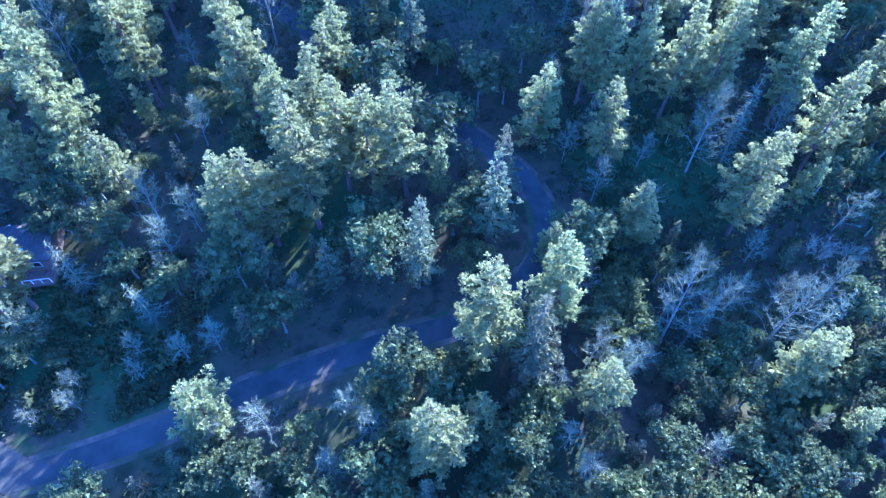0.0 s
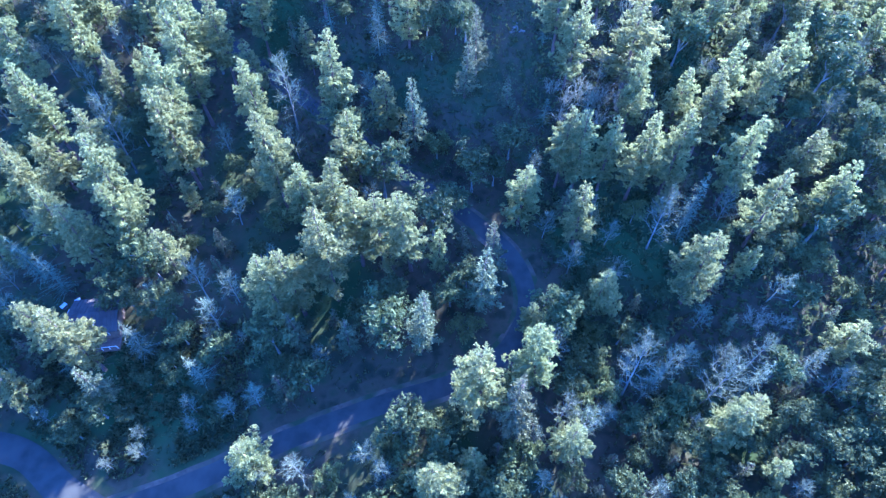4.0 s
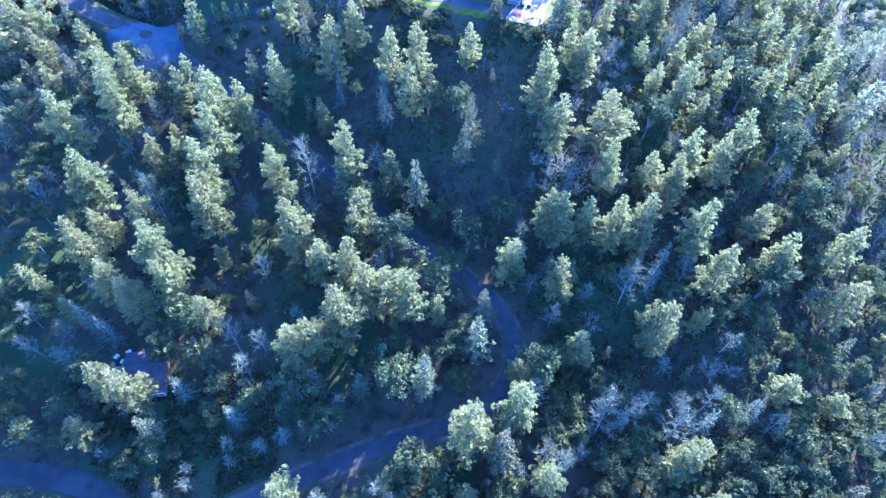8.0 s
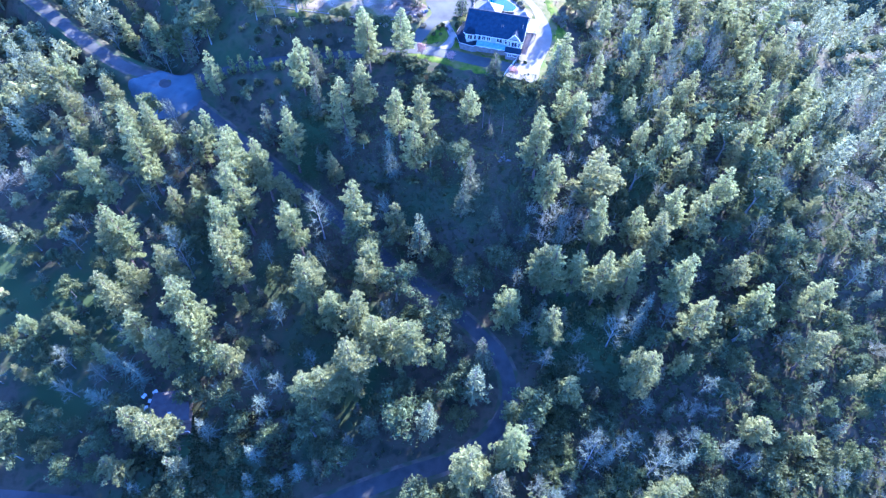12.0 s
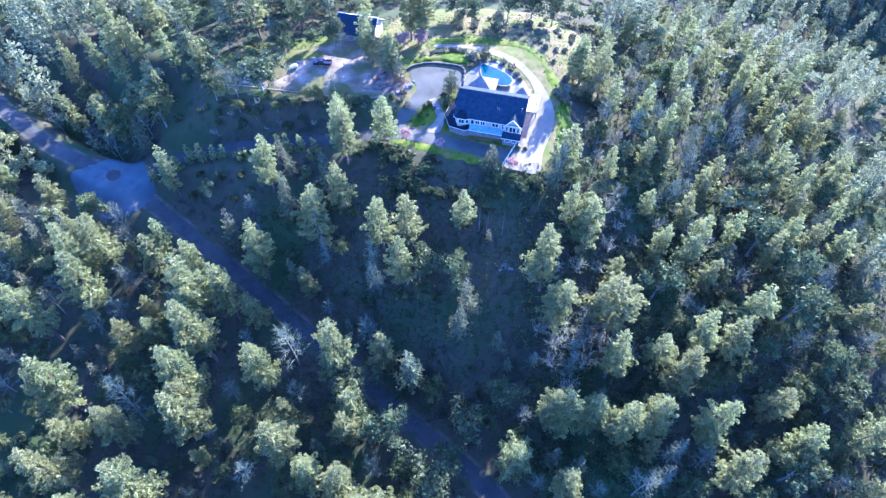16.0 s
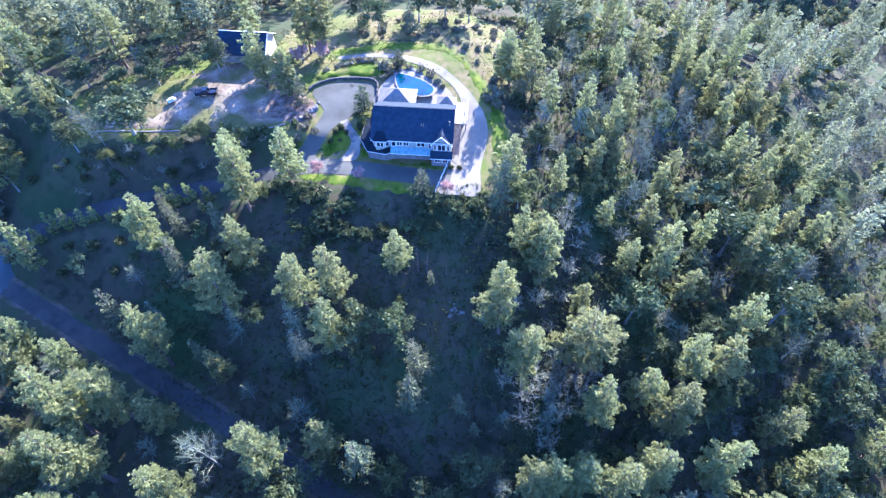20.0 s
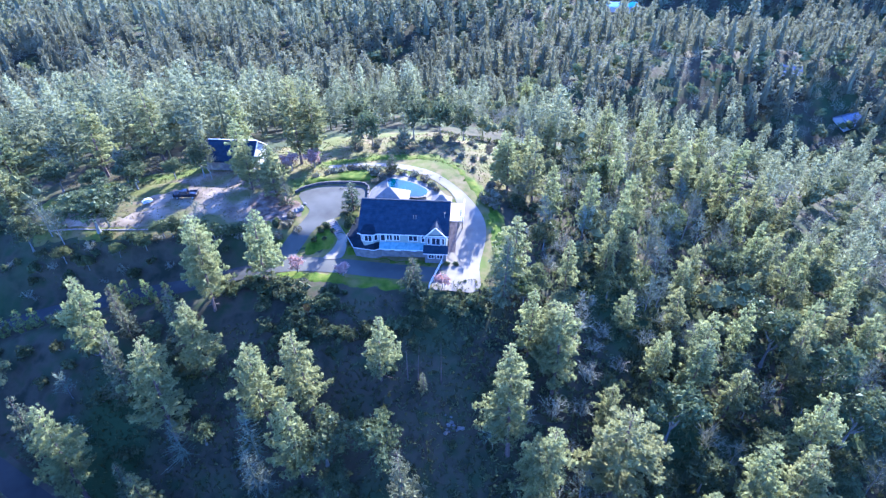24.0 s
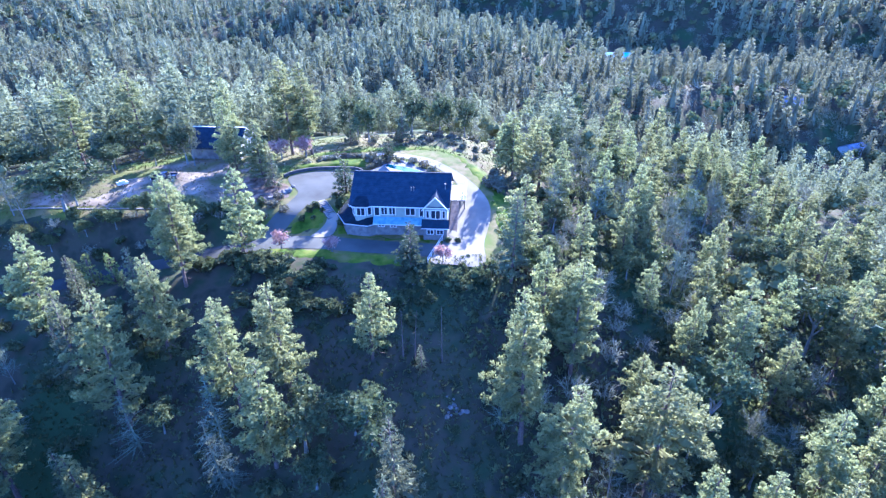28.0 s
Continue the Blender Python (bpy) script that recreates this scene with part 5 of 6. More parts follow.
plant("pine_tree", 35.0, 90.7, 20.5, rng, 1.45, label="broad spreading grey-green pine at the edge of the bank")
# round the cabin and along the lower road
for x, y, h in ((-63.9, 51.5, 11), (-47.8, 40.7, 11), (-37.8, 36.8, 9.5), (48.1, 35.2, 12), (57.2, 37.7, 11), (44.6, 65.8, 12), (-12.7, 105.3, 11), (-23.1, 108, 9), (-11.4, 100.8, 7), (-38.7, 114.6, 6), (20, 100, 8), (26.7, 82.5, 9), (19.4, 83.7, 7), (-12.7, 101.1, 11), (-68.5, 53.9, 12), (33.5, 36.1, 10), (42.3, 61.8, 11)):
    plant("dead_fir", x, y, h, rng)
for x, y, h in ((-32.1, 31.4, 6), (-38.1, 31.8, 5), (-36.8, 45, 9), (-49.2, 23.8, 4), (-60.4, 30.4, 5), (-20, 22.3, 9), (-25.5, 21.6, 7), (-11.5, 24.6, 7), (-46.8, 48.4, 7), (35.1, 37.5, 10), (25, 31.1, 7), (14.5, 21, 6), (-39.7, 50.3, 10)):
    plant("bare_tree", x, y, h, rng)
for x, y, h in ((-52.0, 49.6, 8.5), (-44.2, 46.6, 8.5), (-48.2, 53.5, 10), (-54.9, 28, 6), (-51.9, 31.1, 6.5), (-41.5, 42.5, 6), (-35, 40, 7), (-66, 44, 8), (-69, 38, 7)):
    plant("oak_tree", x, y, h, rng)
for x, y, h in ((-60.2, 40.2, 17), (-57.2, 54.5, 19), (-50.5, 57, 20), (-44, 53, 15), (-63, 58, 18)):
    plant("pine_tree", x, y, h, rng)
for x, y, h in ((-14.8, 41.3, 11), (-10.4, 42.2, 12), (-22.5, 42.3, 11)):
    plant("fir_tree", x, y, h, rng)
# leafless thicket at the edge of the bank
for x, y, h in ((26.6, 89.6, 4.4), (24.2, 87.4, 3.8), (28.9, 87.2, 4.6), (31.6, 88.6, 4.2), (34.1, 86.4, 4.6), (23.2, 84.2, 3.4), (29.6, 84.0, 4.0), (21.4, 90.2, 3.2), (36.8, 88.8, 3.8), (26.0, 79.6, 3.6)):
    plant("brush", x, y, h, rng, 1.2)
for x, y, h in ((34.1, 89.2, 8), (30.2, 90.8, 7), (27.8, 85.4, 6)):
    plant("bare_tree", x, y, h, rng)
# garden and yard planting
for x, y, h in ((-11.0, 131.2, 15), (-9.2, 154.0, 11.5), (41.7, 147.5, 14.5), (37.4, 151.0, 13.5), (-4.9, 175, 19), (-34, 175, 18), (-45, 172, 17)):
    plant("pine_tree", x, y, h, rng, 1.1)
for x, y, h in ((-44.3, 163.4, 5), (-51.8, 166, 6.5), (-36.6, 162.4, 6), (-30, 165.5, 4.5), (10.1, 184, 10), (-46.5, 156, 4), (-40.5, 148.6, 9.5), (2.8, 101.5, 5), (-20.1, 108.6, 4.5), (-2, 97.5, 5)):
    plant("oak_tree", x, y, h, rng, 1.5 if x == -40.5 else 1.15)
for x, y, h in ((-67.5, 132.4, 4.5), (-65, 133.7, 5), (-61.6, 134.5, 4.2), (-58.9, 136.4, 5.4), (-55.7, 136, 5.6), (-52.1, 135.6, 4.6), (-50.1, 136, 4.2), (-36, 135, 5), (-33.5, 134, 5.6), (-30.6, 134, 5), (-27, 133, 4)):
    plant("cypress", x, y, h, rng)
plant("garden_fir", 12.9, 122.6, 7.4, rng, 1.5, label="small cone-shaped dark conifer below the front drive")
plant("garden_fir", 5.3, 146.9, 6.4, rng, 1.6, label="dense dark columnar conifer beside the house wall")
plant("garden_fir", 14.6, 158.6, 4.8, rng, 1.5, label="drooping blue-grey garden conifer beside the pool")
for x, y, h in ((-2.6, 140.4, 0.9), (-1.4, 141.8, 1.1), (-0.2, 142.6, 1.2), (0.8, 141.4, 0.8), (-0.6, 140.2, 0.7), (3.9, 137.6, 1.2), (4.6, 143.0, 1.6), (3.4, 145.2, 1.2)):
    plant("bush", x, y, h, rng)
for x, y, h in ((-5.6, 132.9, 3.2), (2.0, 129.9, 2.8), (17.8, 122.8, 3.0), (-6.3, 164.6, 4.4), (-1.6, 165.6, 4.6)):
    plant("blossom_tree", x, y, h, rng)
for x, y, h in ((-0.5, 168.2, 19), (-4.4, 168.6, 20)):
    plant("pine_tree", x, y, h, rng, label="tall slim pine beside the curved drive")
for x, y, h in ((-24.0, 164.5, 8.5), (-37.5, 166, 7.5), (12, 176, 9), (22, 178, 10), (29, 180, 9), (-44, 158, 4.5), (34, 176, 9)):
    plant("oak_tree", x, y, h, rng)
for x, y, h in ((-39.5, 166.5, 7.0), (-22.7, 147.4, 5.0), (-49, 150, 7.5), (40, 147, 7)):
    plant("bare_tree", x, y, h, rng)
for x, y, h in ((8, 176.5, 8), (19, 172, 9)):
    plant("fir_tree", x, y, h, rng)
plant("pine_tree", 29.4, 122.0, 14, rng, 1.2)
shrub = random.Random(8)
for i in range(26):
    x = -5 + i * 1.15
    plant("bush", x + shrub.uniform(-0.5, 0.5), 119.6 - 0.25 * min(0, x) * 1.6 + shrub.uniform(-2.6, 0.6), shrub.uniform(1.3, 2.4), shrub)
for i in range(90):
    x, y = shrub.uniform(8, 42), shrub.uniform(149, 186)
    if inside([(33, 149.5), (29.6, 159.5), (22.9, 167), (12, 170.5), (8, 172), (10, 186), (24, 185), (38, 180), (42, 160), (41, 150)], x, y):
        plant("garden_shrub", x, y, shrub.uniform(0.7, 1.5), shrub)
for x, y, h in ((12.0, 156.6, 1.6), (13.8, 158.2, 1.9), (16.4, 157.8, 1.3), (18.6, 156.4, 1.5), (20.4, 154.2, 1.6), (21.6, 152, 1.3), (22.2, 150.2, 1.1), (10.6, 155.6, 1.4), (10.9, 158.6, 2.2), (31.5, 145.4, 2.2), (33.2, 146.6, 2.4), (32.4, 143.6, 1.8),
                (1.2, 161.2, 1.3), (2.8, 161.8, 1.5), (4.4, 162, 1.6), (6.1, 162.2, 1.5), (7.7, 162.2, 1.6), (9.2, 161.6, 1.4), (-1.5, 160.2, 1.2), (-5.6, 142.6, 1.4), (-7.2, 144.4, 1.7), (-6.2, 146.8, 1.5), (-8.8, 142, 1.2)):
    plant("garden_shrub", x, y, h, shrub)
for x, y, h in ((4.2, 139.4, 1.2), (3.6, 142.6, 1.4), (5.6, 141.8, 1.1), (19.8, 128.8, 0.9), (21.2, 128.2, 0.8), (-10, 141, 1.3), (-9.4, 145.2, 1.4), (20, 120.8, 1.2), (22.6, 120.6, 1.0), (16.2, 120.4, 1.2), (24.4, 120.8, 1.4)):
    plant("bush", x, y, h, shrub)
for i in range(40):
    x, y = shrub.uniform(-30, 24), shrub.uniform(78, 118)
    if way_distance(x, y) > 3 and y > 78 - 0.83 * min(0, x - 6):
        plant("bush", x, y, shrub.uniform(0.8, 2.4), shrub, group="bushes on the bank")


for i in range(34):
    x = shrub.uniform(-18, 3)
    plant("bush", x, 127.6 - 0.42 * (x + 4) + shrub.uniform(-3.4, 0.4), shrub.uniform(0.8, 2.0), shrub, group="bushes on the bank")
# bank bushes, packed closer to darken sunlit ground that should lie in shade
for i in range(40):
    x, y = shrub.uniform(-11, -0.5), shrub.uniform(118, 129)
    if y < 127.4 - 0.3 * (x + 4):
        plant("bush", x, y, shrub.uniform(1.2, 2.6), shrub, group="bushes on the bank")
# scrub between the drive and the yard wall
for i in range(44):
    x = -57 + i * 1.0 + shrub.uniform(-0.5, 0.5)
    y = 143.4 - 0.06 * (x + 36) + shrub.uniform(-1.6, 3.2)
    if way_distance(x, y) > 0.8:
        k = shrub.random()
        plant("bush" if k < 0.5 else "brush" if k < 0.8 else "madrone_tree", x, y, shrub.uniform(1.0, 2.0) if k < 0.8 else shrub.uniform(3, 4.5), shrub)
for i in range(30):
    x, y = shrub.uniform(-62, -20), shrub.uniform(112, 136)
    if way_distance(x, y) > 1.5 and y > 80 - 0.83 * (x - 6):
        plant("bush" if i % 3 else "cypress", x, y, shrub.uniform(1.4, 3.4), shrub)


def open_ground(x, y):
    """True where no forest grows: roads, drive, yard, terrace and clearings."""
    return (way_distance(x, y) < 3.2 or (-52 < x < 44 and 122 - 0.55 * min(0, x) < y < (203 if -14 < x < 30 else 183 if x >= 30 else 177) and (x < 36 or y > 146)) or (-64 < x < -49.5 and 39 < y < 52)
            or (-90 < x < -68 and 122 < y < 142))


def thin_ground(x, y):
    """True in the half-open glade between the cabin and the road."""
    return -63 < x < -32 and 20 < y < 44


def clear_bank(x, y):
    return -66 < x < 24 and 75 - 0.83 * min(0, x - 6) < y < 123 - 0.55 * min(0, x)


grid = {}
for p in PLACED:
    grid.setdefault((int(p[0] // 4), int(p[1] // 4)), []).append(p)
far, spots_found = [], []
tries = random.Random(11)
for _ in range(32000):
    y = tries.uniform(-15, 330)
    x = tries.uniform(-60 - 0.75 * max(y, 0) - 20, 70 + 0.9 * max(y, 0))
    if open_ground(x, y) or (clear_bank(x, y) and tries.random() < (0.94 if x > -30 else 0.2)):
        continue
    if thin_ground(x, y) and tries.random() < 0.45:
        continue
    if -50 < x < 2 and 170 < y < 200 and tries.random() < 0.65:
        continue
    gap = 2.3 if thin_ground(x, y) else 3.2 if 28 < x < 64 and 96 < y < 162 else 3.4 if y < 38 else 4.2 if y < 100 else 3.9 if y < 160 else 6.0
    cx, cy = int(x // 4), int(y // 4)
    if any((x - a) ** 2 + (y - b) ** 2 < gap * gap for i in (-2, -1, 0, 1, 2) for j in (-2, -1, 0, 1, 2) for a, b in grid.get((cx + i, cy + j), ())):
        continue
    grid.setdefault((cx, cy), []).append((x, y))
    k = tries.random()
    near = y < 180 and -100 < x < 100
    if clear_bank(x, y):
        name, h = ("bush", tries.uniform(1.2, 2.8)) if k < 0.62 else ("fir_tree", tries.uniform(3, 6)) if k < 0.76 or x > -30 else ("oak_tree", tries.uniform(3.5, 7)) if k < 0.92 else ("bare_tree", tries.uniform(4, 7))
    elif thin_ground(x, y):
        name, h = ("bush", tries.uniform(1.2, 2.6)) if k < 0.6 else ("bare_tree", tries.uniform(3, 6)) if k < 0.85 else ("oak_tree", tries.uniform(3, 5))
    elif 45 < x < 230 and 118 < y < 330 and noise.noise((x * 0.021, y * 0.021, 3.0)) > 0.06 and k < 0.8:
        name, h = ("bare_tree", tries.uniform(6, 10)) if k < 0.36 else ("oak_tree", tries.uniform(5, 10)) if k < 0.6 else ("pine_tree", tries.uniform(10, 17))
    elif 28 < x < 64 and 96 < y < 162:
        name, h = ("brush", tries.uniform(2, 4.6)) if k < 0.46 else ("bush", tries.uniform(1.8, 3.2)) if k < 0.56 else ("oak_tree", tries.uniform(3.5, 7)) if k < 0.76 else ("bare_tree", tries.uniform(5, 9)) if k < 0.9 else ("pine_tree", tries.uniform(11, 15))
    elif y < 38:
        name, h = ("oak_tree", tries.uniform(4.5, 8)) if k < 0.72 else ("fir_tree", tries.uniform(5, 9)) if k < 0.86 else ("bare_tree", tries.uniform(5, 8))
    elif y < 100 and x > 20:
        name, h = ("pine_tree", tries.uniform(10, 13)) if k < 0.06 else ("fir_tree", tries.uniform(5, 9)) if k < 0.2 else ("oak_tree", tries.uniform(4, 8)) if k < 0.72 else ("bare_tree", tries.uniform(5, 9)) if k < 0.86 else ("brush", tries.uniform(2, 4))
    elif y < 160 and x > 20:
        name, h = ("pine_tree", tries.uniform(11, 18)) if k < 0.34 else ("fir_tree", tries.uniform(8, 13)) if k < 0.42 else ("oak_tree", tries.uniform(4, 9)) if k < 0.64 else ("bare_tree", tries.uniform(5, 10)) if k < 0.86 else ("brush", tries.uniform(2.5, 4.6))
    elif y < 100:
        name, h = ("pine_tree", tries.uniform(9, 13)) if k < 0.08 else ("fir_tree", tries.uniform(4, 9)) if k < 0.3 else ("oak_tree", tries.uniform(3.5, 7.5)) if k < 0.78 else ("bare_tree", tries.uniform(6, 10))
    elif k < (0.3 if y < 160 else 0.66 if x < 5 else 0.44):
        name, h = "pine_tree", tries.uniform(11, 17) if y < 160 else (14 + 10 * tries.random() if x < 5 else 10 + 9 * tries.random())
    elif k < (0.46 if y < 160 else 0.74 if x < 5 else 0.52):
        name, h = "fir_tree", tries.uniform(7, 12) if y < 160 else tries.uniform(9, 16)
    elif k < (0.8 if y < 160 else 0.91 if x < 5 else 0.84):
        name, h = "oak_tree", tries.uniform(6, 10.5)
    else:
        name, h = "bare_tree", tries.uniform(6, 9)
    if name == "oak_tree" and int(abs(x) * 7) % 5 < 2:
        name = "madrone_tree"
    spots_found.append((not near, y, name, x, h))
for beyond, y, name, x, h in sorted(spots_found):
    if not beyond and COUNT.get(name, 0) < 300:
        plant(name, x, y, h, tries, 0.8 if name == "pine_tree" else 1.0)
    else:
        far.append((name, x, y, h))


# ---- far woods: too many to count, one object for each sort of tree ----
def corners(v, f):
    """Corners of all faces as triangles, three rows each."""
    return np.array([tuple(v[k]) for q in f for t in ((0, 1, 2), (0, 2, 3))[:len(q) - 2] for k in (q[t[0]], q[t[1]], q[t[2]])])


def light_conifer(seed, h, size, rise, space):
    """A needle tree for the distance, one metre tall: few broad brushes round a dark inner body."""
    t, c = conifer(seed, h, 4.2 + 0.4 * (seed % 4), 0.08 + 0.04 * (seed % 3), -0.05, pine_shape if seed % 2 else fir_shape, size, rise, 5, space, dead=0.0, light=True)
    limb(c[0], c[1], Vector((0, 0, 0.16 * h)), Vector((0, 0, 0.9 * h)), 0.105 * h, 0.015 * h, 6)
    return corners(*c) / h


def whole_conifer(seed, h):
    """A lighter build of the pine, one metre tall, trunk and crown in one array of triangle corners."""
    t, c = conifer(seed, h, 3.3 + 0.09 * h * (seed % 3) / 2, 0.1 + 0.04 * (seed % 4), -0.02, pine_shape if seed % 2 else fir_shape, 0.9, 1.3, 5, 2.1, dead=0.0)
    return np.concatenate((corners(*c), corners(t[0], t[1][:49]))) / h


def crown_cloud(seed, sort, leaves, size):
    """Leaf kites of one far round-headed or leafless tree one metre tall, as an array of corners."""
    r = random.Random(seed)
    v, f = [], []
    lumps = [(Vector((r.uniform(-0.24, 0.24), r.uniform(-0.24, 0.24), r.uniform(0.4, 0.82))), r.uniform(0.13, 0.2)) for _ in range(9)]
    for i in range(leaves):
        c, rad = lumps[i % 9]
        d = rand_dir(r, 0.3)
        p = c + d * rad * r.uniform(0.6, 1.1)
        if sort == "twig":
            d = (d + rand_dir(r) * 0.5 + Vector((0, 0, 0.5))).normalized()
            w = rand_dir(r) * size * 0.022
            k = len(v)
            v += [p + w, p - w, p + d * size * r.uniform(0.5, 1.0)]
            f.append((k, k + 1, k + 2))
        else:
            if i < 9:
                core(v, f, c - Vector((rad, 0, 0)), c + Vector((rad, 0, 0)), Vector((0, 1, 0)), Vector((0, 0, 1)), rad * 0.8, rad * 0.75)
            tuft(v, f, r, p, (d + Vector((0, 0, 0.3))).normalized(), size * r.uniform(0.7, 1.2), 5, 0.65)
    return corners(v, f)


def far_woods(name, spots, sort, leaves, size, mat, label, grow_by):
    if sort == "needle" and leaves > 150:
        forms = [whole_conifer(300 + i, 19 + i) for i in range(5)]
    elif sort == "needle":
        forms = [light_conifer(200 + i, 17 + i, *((1.2, 1.35, 1.9) if leaves > 60 else (1.6, 1.9, 2.6))) for i in range(5)]
    else:
        forms = [crown_cloud(200 + i, sort, leaves if sort == "leaf" else leaves * 2, size) for i in range(5)]
    r = np.random.RandomState(3)
    out = []
    zs = height([s[0] for s in spots], [s[1] for s in spots])
    for (x, y, h), z in zip(spots, zs):
        a = r.uniform(0, 6.28)
        p = forms[r.randint(5)] * (h * r.uniform(0.85, 1.2), h * r.uniform(0.85, 1.2), h)
        q = p.copy()
        q[:, 0], q[:, 1] = p[:, 0] * math.cos(a) - p[:, 1] * math.sin(a) + x, p[:, 0] * math.sin(a) + p[:, 1] * math.cos(a) + y
        q[:, 2] += z
        out.append(q)
    v = np.concatenate(out).astype(np.float32)
    n = len(v)
    me = bpy.data.meshes.new(name)
    me.vertices.add(n)
    me.vertices.foreach_set("co", v.ravel())
    me.loops.add(n)
    me.loops.foreach_set("vertex_index", np.arange(n, dtype=np.int32))
    me.polygons.add(n // 3)
    me.polygons.foreach_set("loop_start", np.arange(0, n, 3, dtype=np.int32))
    me.update()
    me.materials.append(mat)
    tagged(new(name, me), label, "woods", kind="stuff")


hills = random.Random(21)
fine = {}
for _ in range(60000):
    y = hills.uniform(175, 800)
    x = hills.uniform(-0.6 * y - 40, 1.18 * y + 30)
    if (y < 330 and -60 - 0.75 * max(y, 0) - 20 < x < 70 + 0.9 * y) or any(abs(x - a) < w and abs(y - b) < w for a, b, w in ((216, 277, 6), (234, 253, 7), (268, 400, 9), (239, 498, 15), (280, 388, 12))):
        continue
    gap = 7.0 + 0.005 * max(0, y - 300)
    cx, cy = int(x // gap), int(y // gap)
    if any((x - a) ** 2 + (y - b) ** 2 < gap * gap for i in (-1, 0, 1) for j in (-1, 0, 1) for a, b in fine.get((cx + i, cy + j), ())):
        continue
    fine.setdefault((cx, cy), []).append((x, y))
    k = hills.random()
    far.append(("pine_tree", x, y, 12 + 12 * hills.random()) if k < (0.64 if x < 0.3 * y else 0.4) else ("oak_tree", x, y, hills.uniform(6, 11)) if k < (0.91 if x < 0.3 * y else 0.68) else ("bare_tree", x, y, hills.uniform(7, 11)))
around = random.Random(33)
for _ in range(1500):
    x, y = around.uniform(-230, 240), around.uniform(-170, 330)
    if -15 < y < 330 and -60 - 0.75 * max(y, 0) - 20 < x < 70 + 0.9 * max(y, 0) or way_distance(x, y) < 2:
        continue
    far.append(("pine_tree" if around.random() < 0.6 else "oak_tree", x, y, around.uniform(9, 20)))
for lo, hi, leaves, grow_by in ((-400, -15, 50, 1.6), (-15, 245, 160, 0.9), (245, 430, 75, 1.2), (430, 2000, 50, 1.6)):
    for kinds, sort, mat, name, size in ((("pine_tree", "fir_tree"), "needle", FARPINE, "conifer_woods", 0.075), (("oak_tree", "madrone_tree", "bush"), "leaf", FARLEAF, "broadleaf_woods", 0.06), (("bare_tree", "brush"), "twig", TWIG, "bare_woods", 0.22)):
        spots = [(x, y, h) for n, x, y, h in far if n in kinds and lo <= y < hi]
        if spots:
            far_woods(name, spots, sort, leaves, size * grow_by, WOODPINE if sort == "needle" and lo == -15 else mat, "dense woods of " + {"needle": "grey-green conifers", "leaf": "dark evergreen broadleaf trees", "twig": "leafless grey trees"}[sort] + (" on the far hills" if lo > 0 else " round the road and the knoll"), grow_by)


# ---- rocks, dead poles, grass ----
def rock(x, y, r, seed, label, mat=ROCK):
    bm = bmesh.new()
    bmesh.ops.create_icosphere(bm, subdivisions=2, radius=1)
    for v in bm.verts:
        v.co *= 1 + 0.35 * noise.noise(v.co * 1.3 + Vector((seed, 0, 0)))
        v.co.z *= 0.65
    me = bpy.data.meshes.new("boulder")
    bm.to_mesh(me)
    bm.free()
    me.materials.append(mat)
    ob = tagged(new("boulder", me), label, "boulder", "boulders")
    ob.matrix_world = pose(x, y, ground_z(x, y) + r * 0.2, 0, 0, seed * 57) @ Matrix.Scale(r, 4)


stones = random.Random(4)
for i in range(16):
    rock(14.9 + stones.gauss(0, 0.9), 102.6 + stones.gauss(0, 0.8), stones.uniform(0.15, 0.36), i, "pale grey rock in a heap on the bank")
for i in range(18):
    a = i / 17
    rock(11.2 + 10.5 * a + stones.uniform(-0.4, 0.4), 156.2 + 2.2 * math.sin(a * 3.1) - 6 * a * a + stones.uniform(-0.4, 0.4), stones.uniform(0.3, 0.7), 20 + i, "grey garden boulder beside the pool")
for i in range(9):
    a = i / 8
    rock(-4.2 - 4.5 * a * a + stones.uniform(-0.3, 0.3), 150.6 - 4.2 * a + stones.uniform(-0.3, 0.3), stones.uniform(0.35, 0.75), 50 + i, "dark boulder edging the mulch bed beside the forecourt")
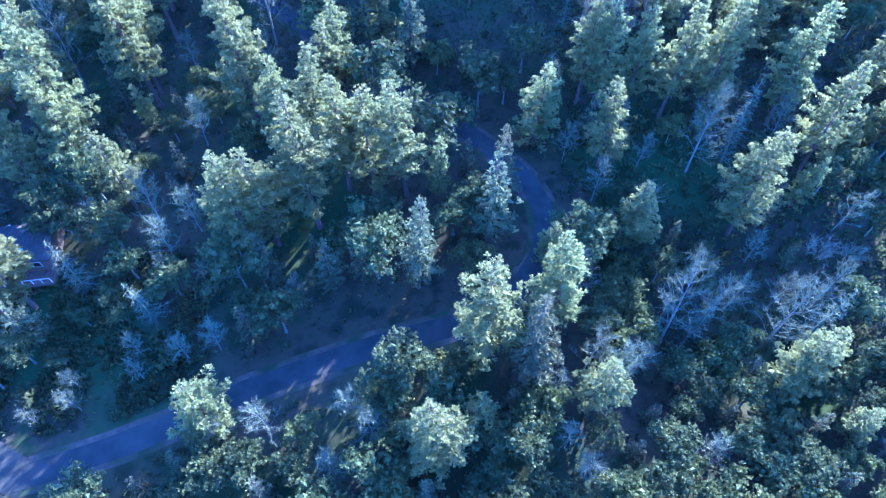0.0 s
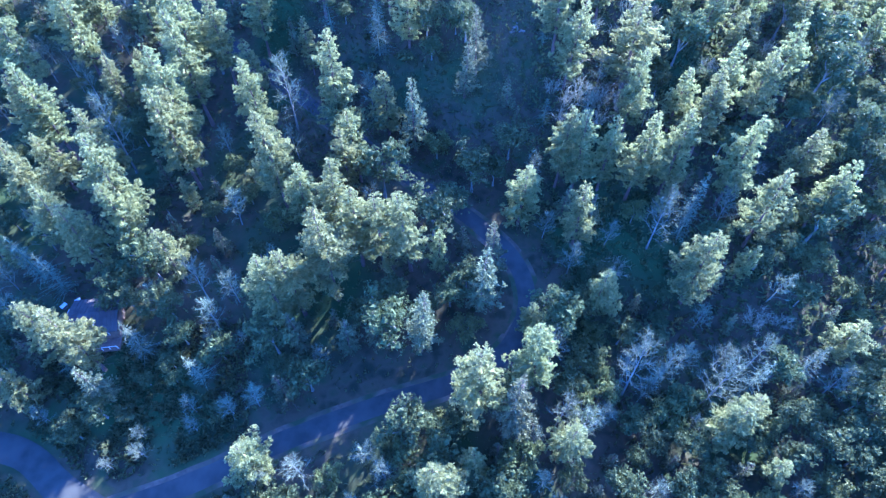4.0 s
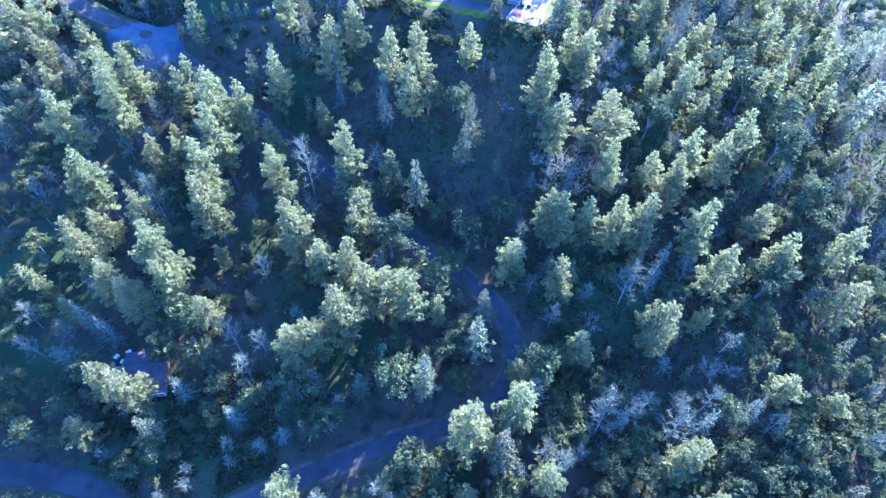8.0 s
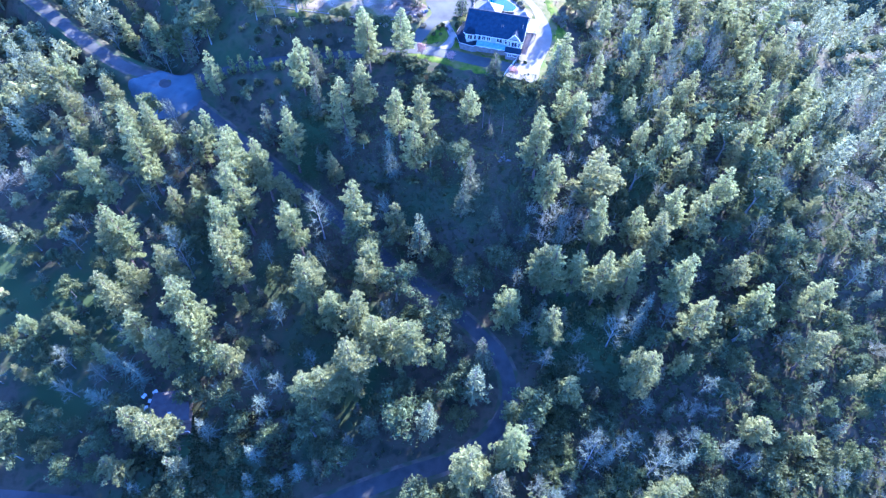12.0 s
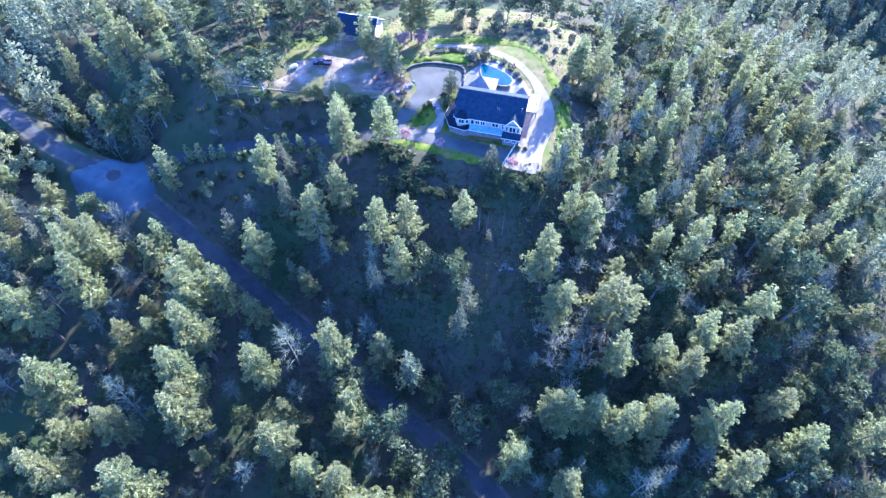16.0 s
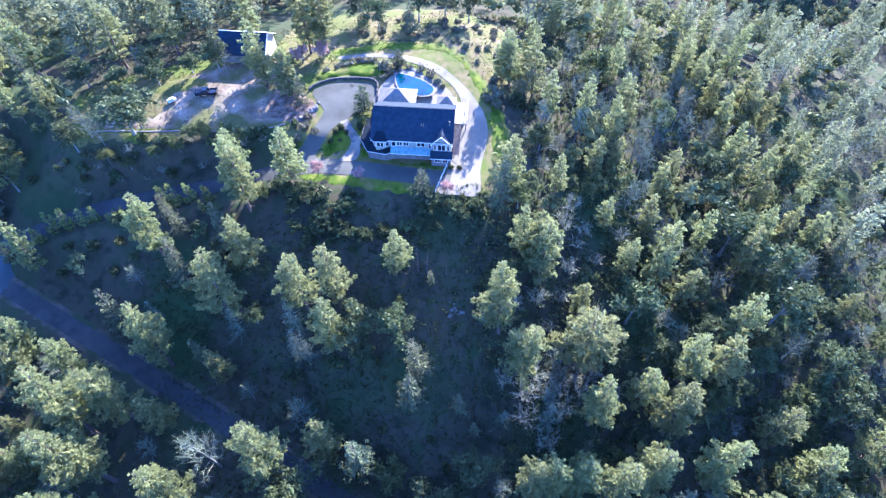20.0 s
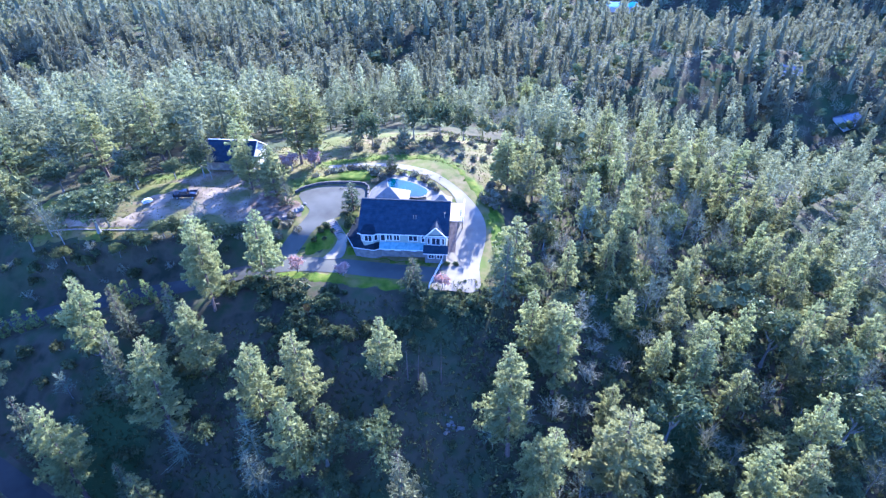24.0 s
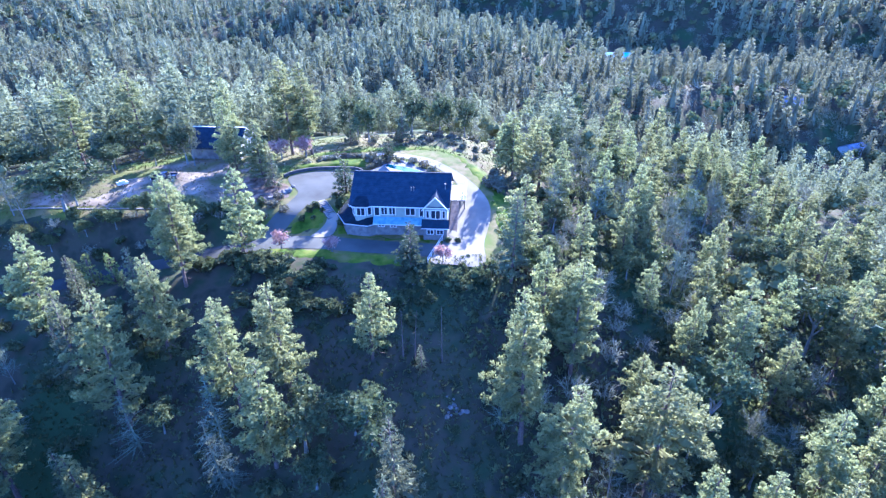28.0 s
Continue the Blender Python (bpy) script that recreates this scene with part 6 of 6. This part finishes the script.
for x, y, h in ((9.8, 109.6, 7.5), (11.3, 109.2, 8), (14.6, 108.4, 9), (8.4, 113, 6)):
    pole = thing("dead_pole", "thin dead grey tree pole standing on the bank", "dead tree", "dead poles", at=pose(x, y, ground_z(x, y) - 0.1))
    v, f = [], []
    line = trunk_line(stones, h, 0.6)
    make_trunk(v, f, line, h, 0.11, 5, 5, 0.03)
    mesh_object("trunk", [tuple(p) for p in v], f, BARK, pole)
    for i in range(7):
        v, f = [], []
        z = h * stones.uniform(0.3, 0.95)
        limb(v, f, line(z), line(z) + rand_dir(stones, 0.3) * 0.7, 0.02, 0.008, 3)
        mesh_object("branch", [tuple(p) for p in v], f, BARK, pole)


def tufts(name, spots, size, mat, label):
    v, f = [], []
    r = random.Random(9)
    zs = height([p[0] for p in spots], [p[1] for p in spots])
    for (x, y), z in zip(spots, zs):
        for i in range(3):
            kite(v, f, Vector((x, y, z - 0.02)), rand_dir(r, 1.1), Vector((r.uniform(-1, 1), r.uniform(-1, 1), 0.2)), size * r.uniform(0.6, 1.5), size * r.uniform(0.3, 0.6))
    me = bpy.data.meshes.new(name)
    me.from_pydata([tuple(p) for p in v], [], f)
    me.materials.append(mat)
    tagged(new(name, me), label, "grass", kind="stuff")


g = random.Random(14)
tufts("grass_tufts", [(g.uniform(-40, 30), g.uniform(74, 124)) for _ in range(9000)], 0.4, BUSHLEAF, "rough dark grass and low plants on the bank")
tufts("yard_tufts", [q for q in ((g.uniform(-52, 44), g.uniform(144, 184)) for _ in range(9000)) if not inside([(-6, 131), (-12, 137), (-5, 153), (9, 154), (11, 156), (16, 158), (30, 150), (30, 136), (25, 122), (15, 122)], *q)
                     and abs(math.hypot(q[0] - 13, q[1] - 146) - 17) > 2.6], 0.3, DRYGRASS, "dry yellow-green grass and weeds round the yard")
tufts("forest_plants", [q for q in ((g.uniform(-75, 85), g.uniform(0, 120)) for _ in range(12000)) if way_distance(*q) > 1.0], 0.6, BUSHLEAF, "low green and brown plants on the forest floor")
tufts("glade_brush", [q for q in ((g.uniform(-64, -30), g.uniform(19, 46)) for _ in range(5000)) if way_distance(*q) > 0.6 and noise.noise((q[0] * 0.2, q[1] * 0.2, 0)) > -0.15], 0.75, BUSHLEAF, "dark brush and brambles in the glade beside the road")
tufts("undergrowth", [q for q in ((g.uniform(18, 115), g.uniform(30, 185)) for _ in range(16000)) if way_distance(*q) > 1.5 and not open_ground(*q)], 0.85, BUSHLEAF, "dark green undergrowth between the trees beside the knoll")
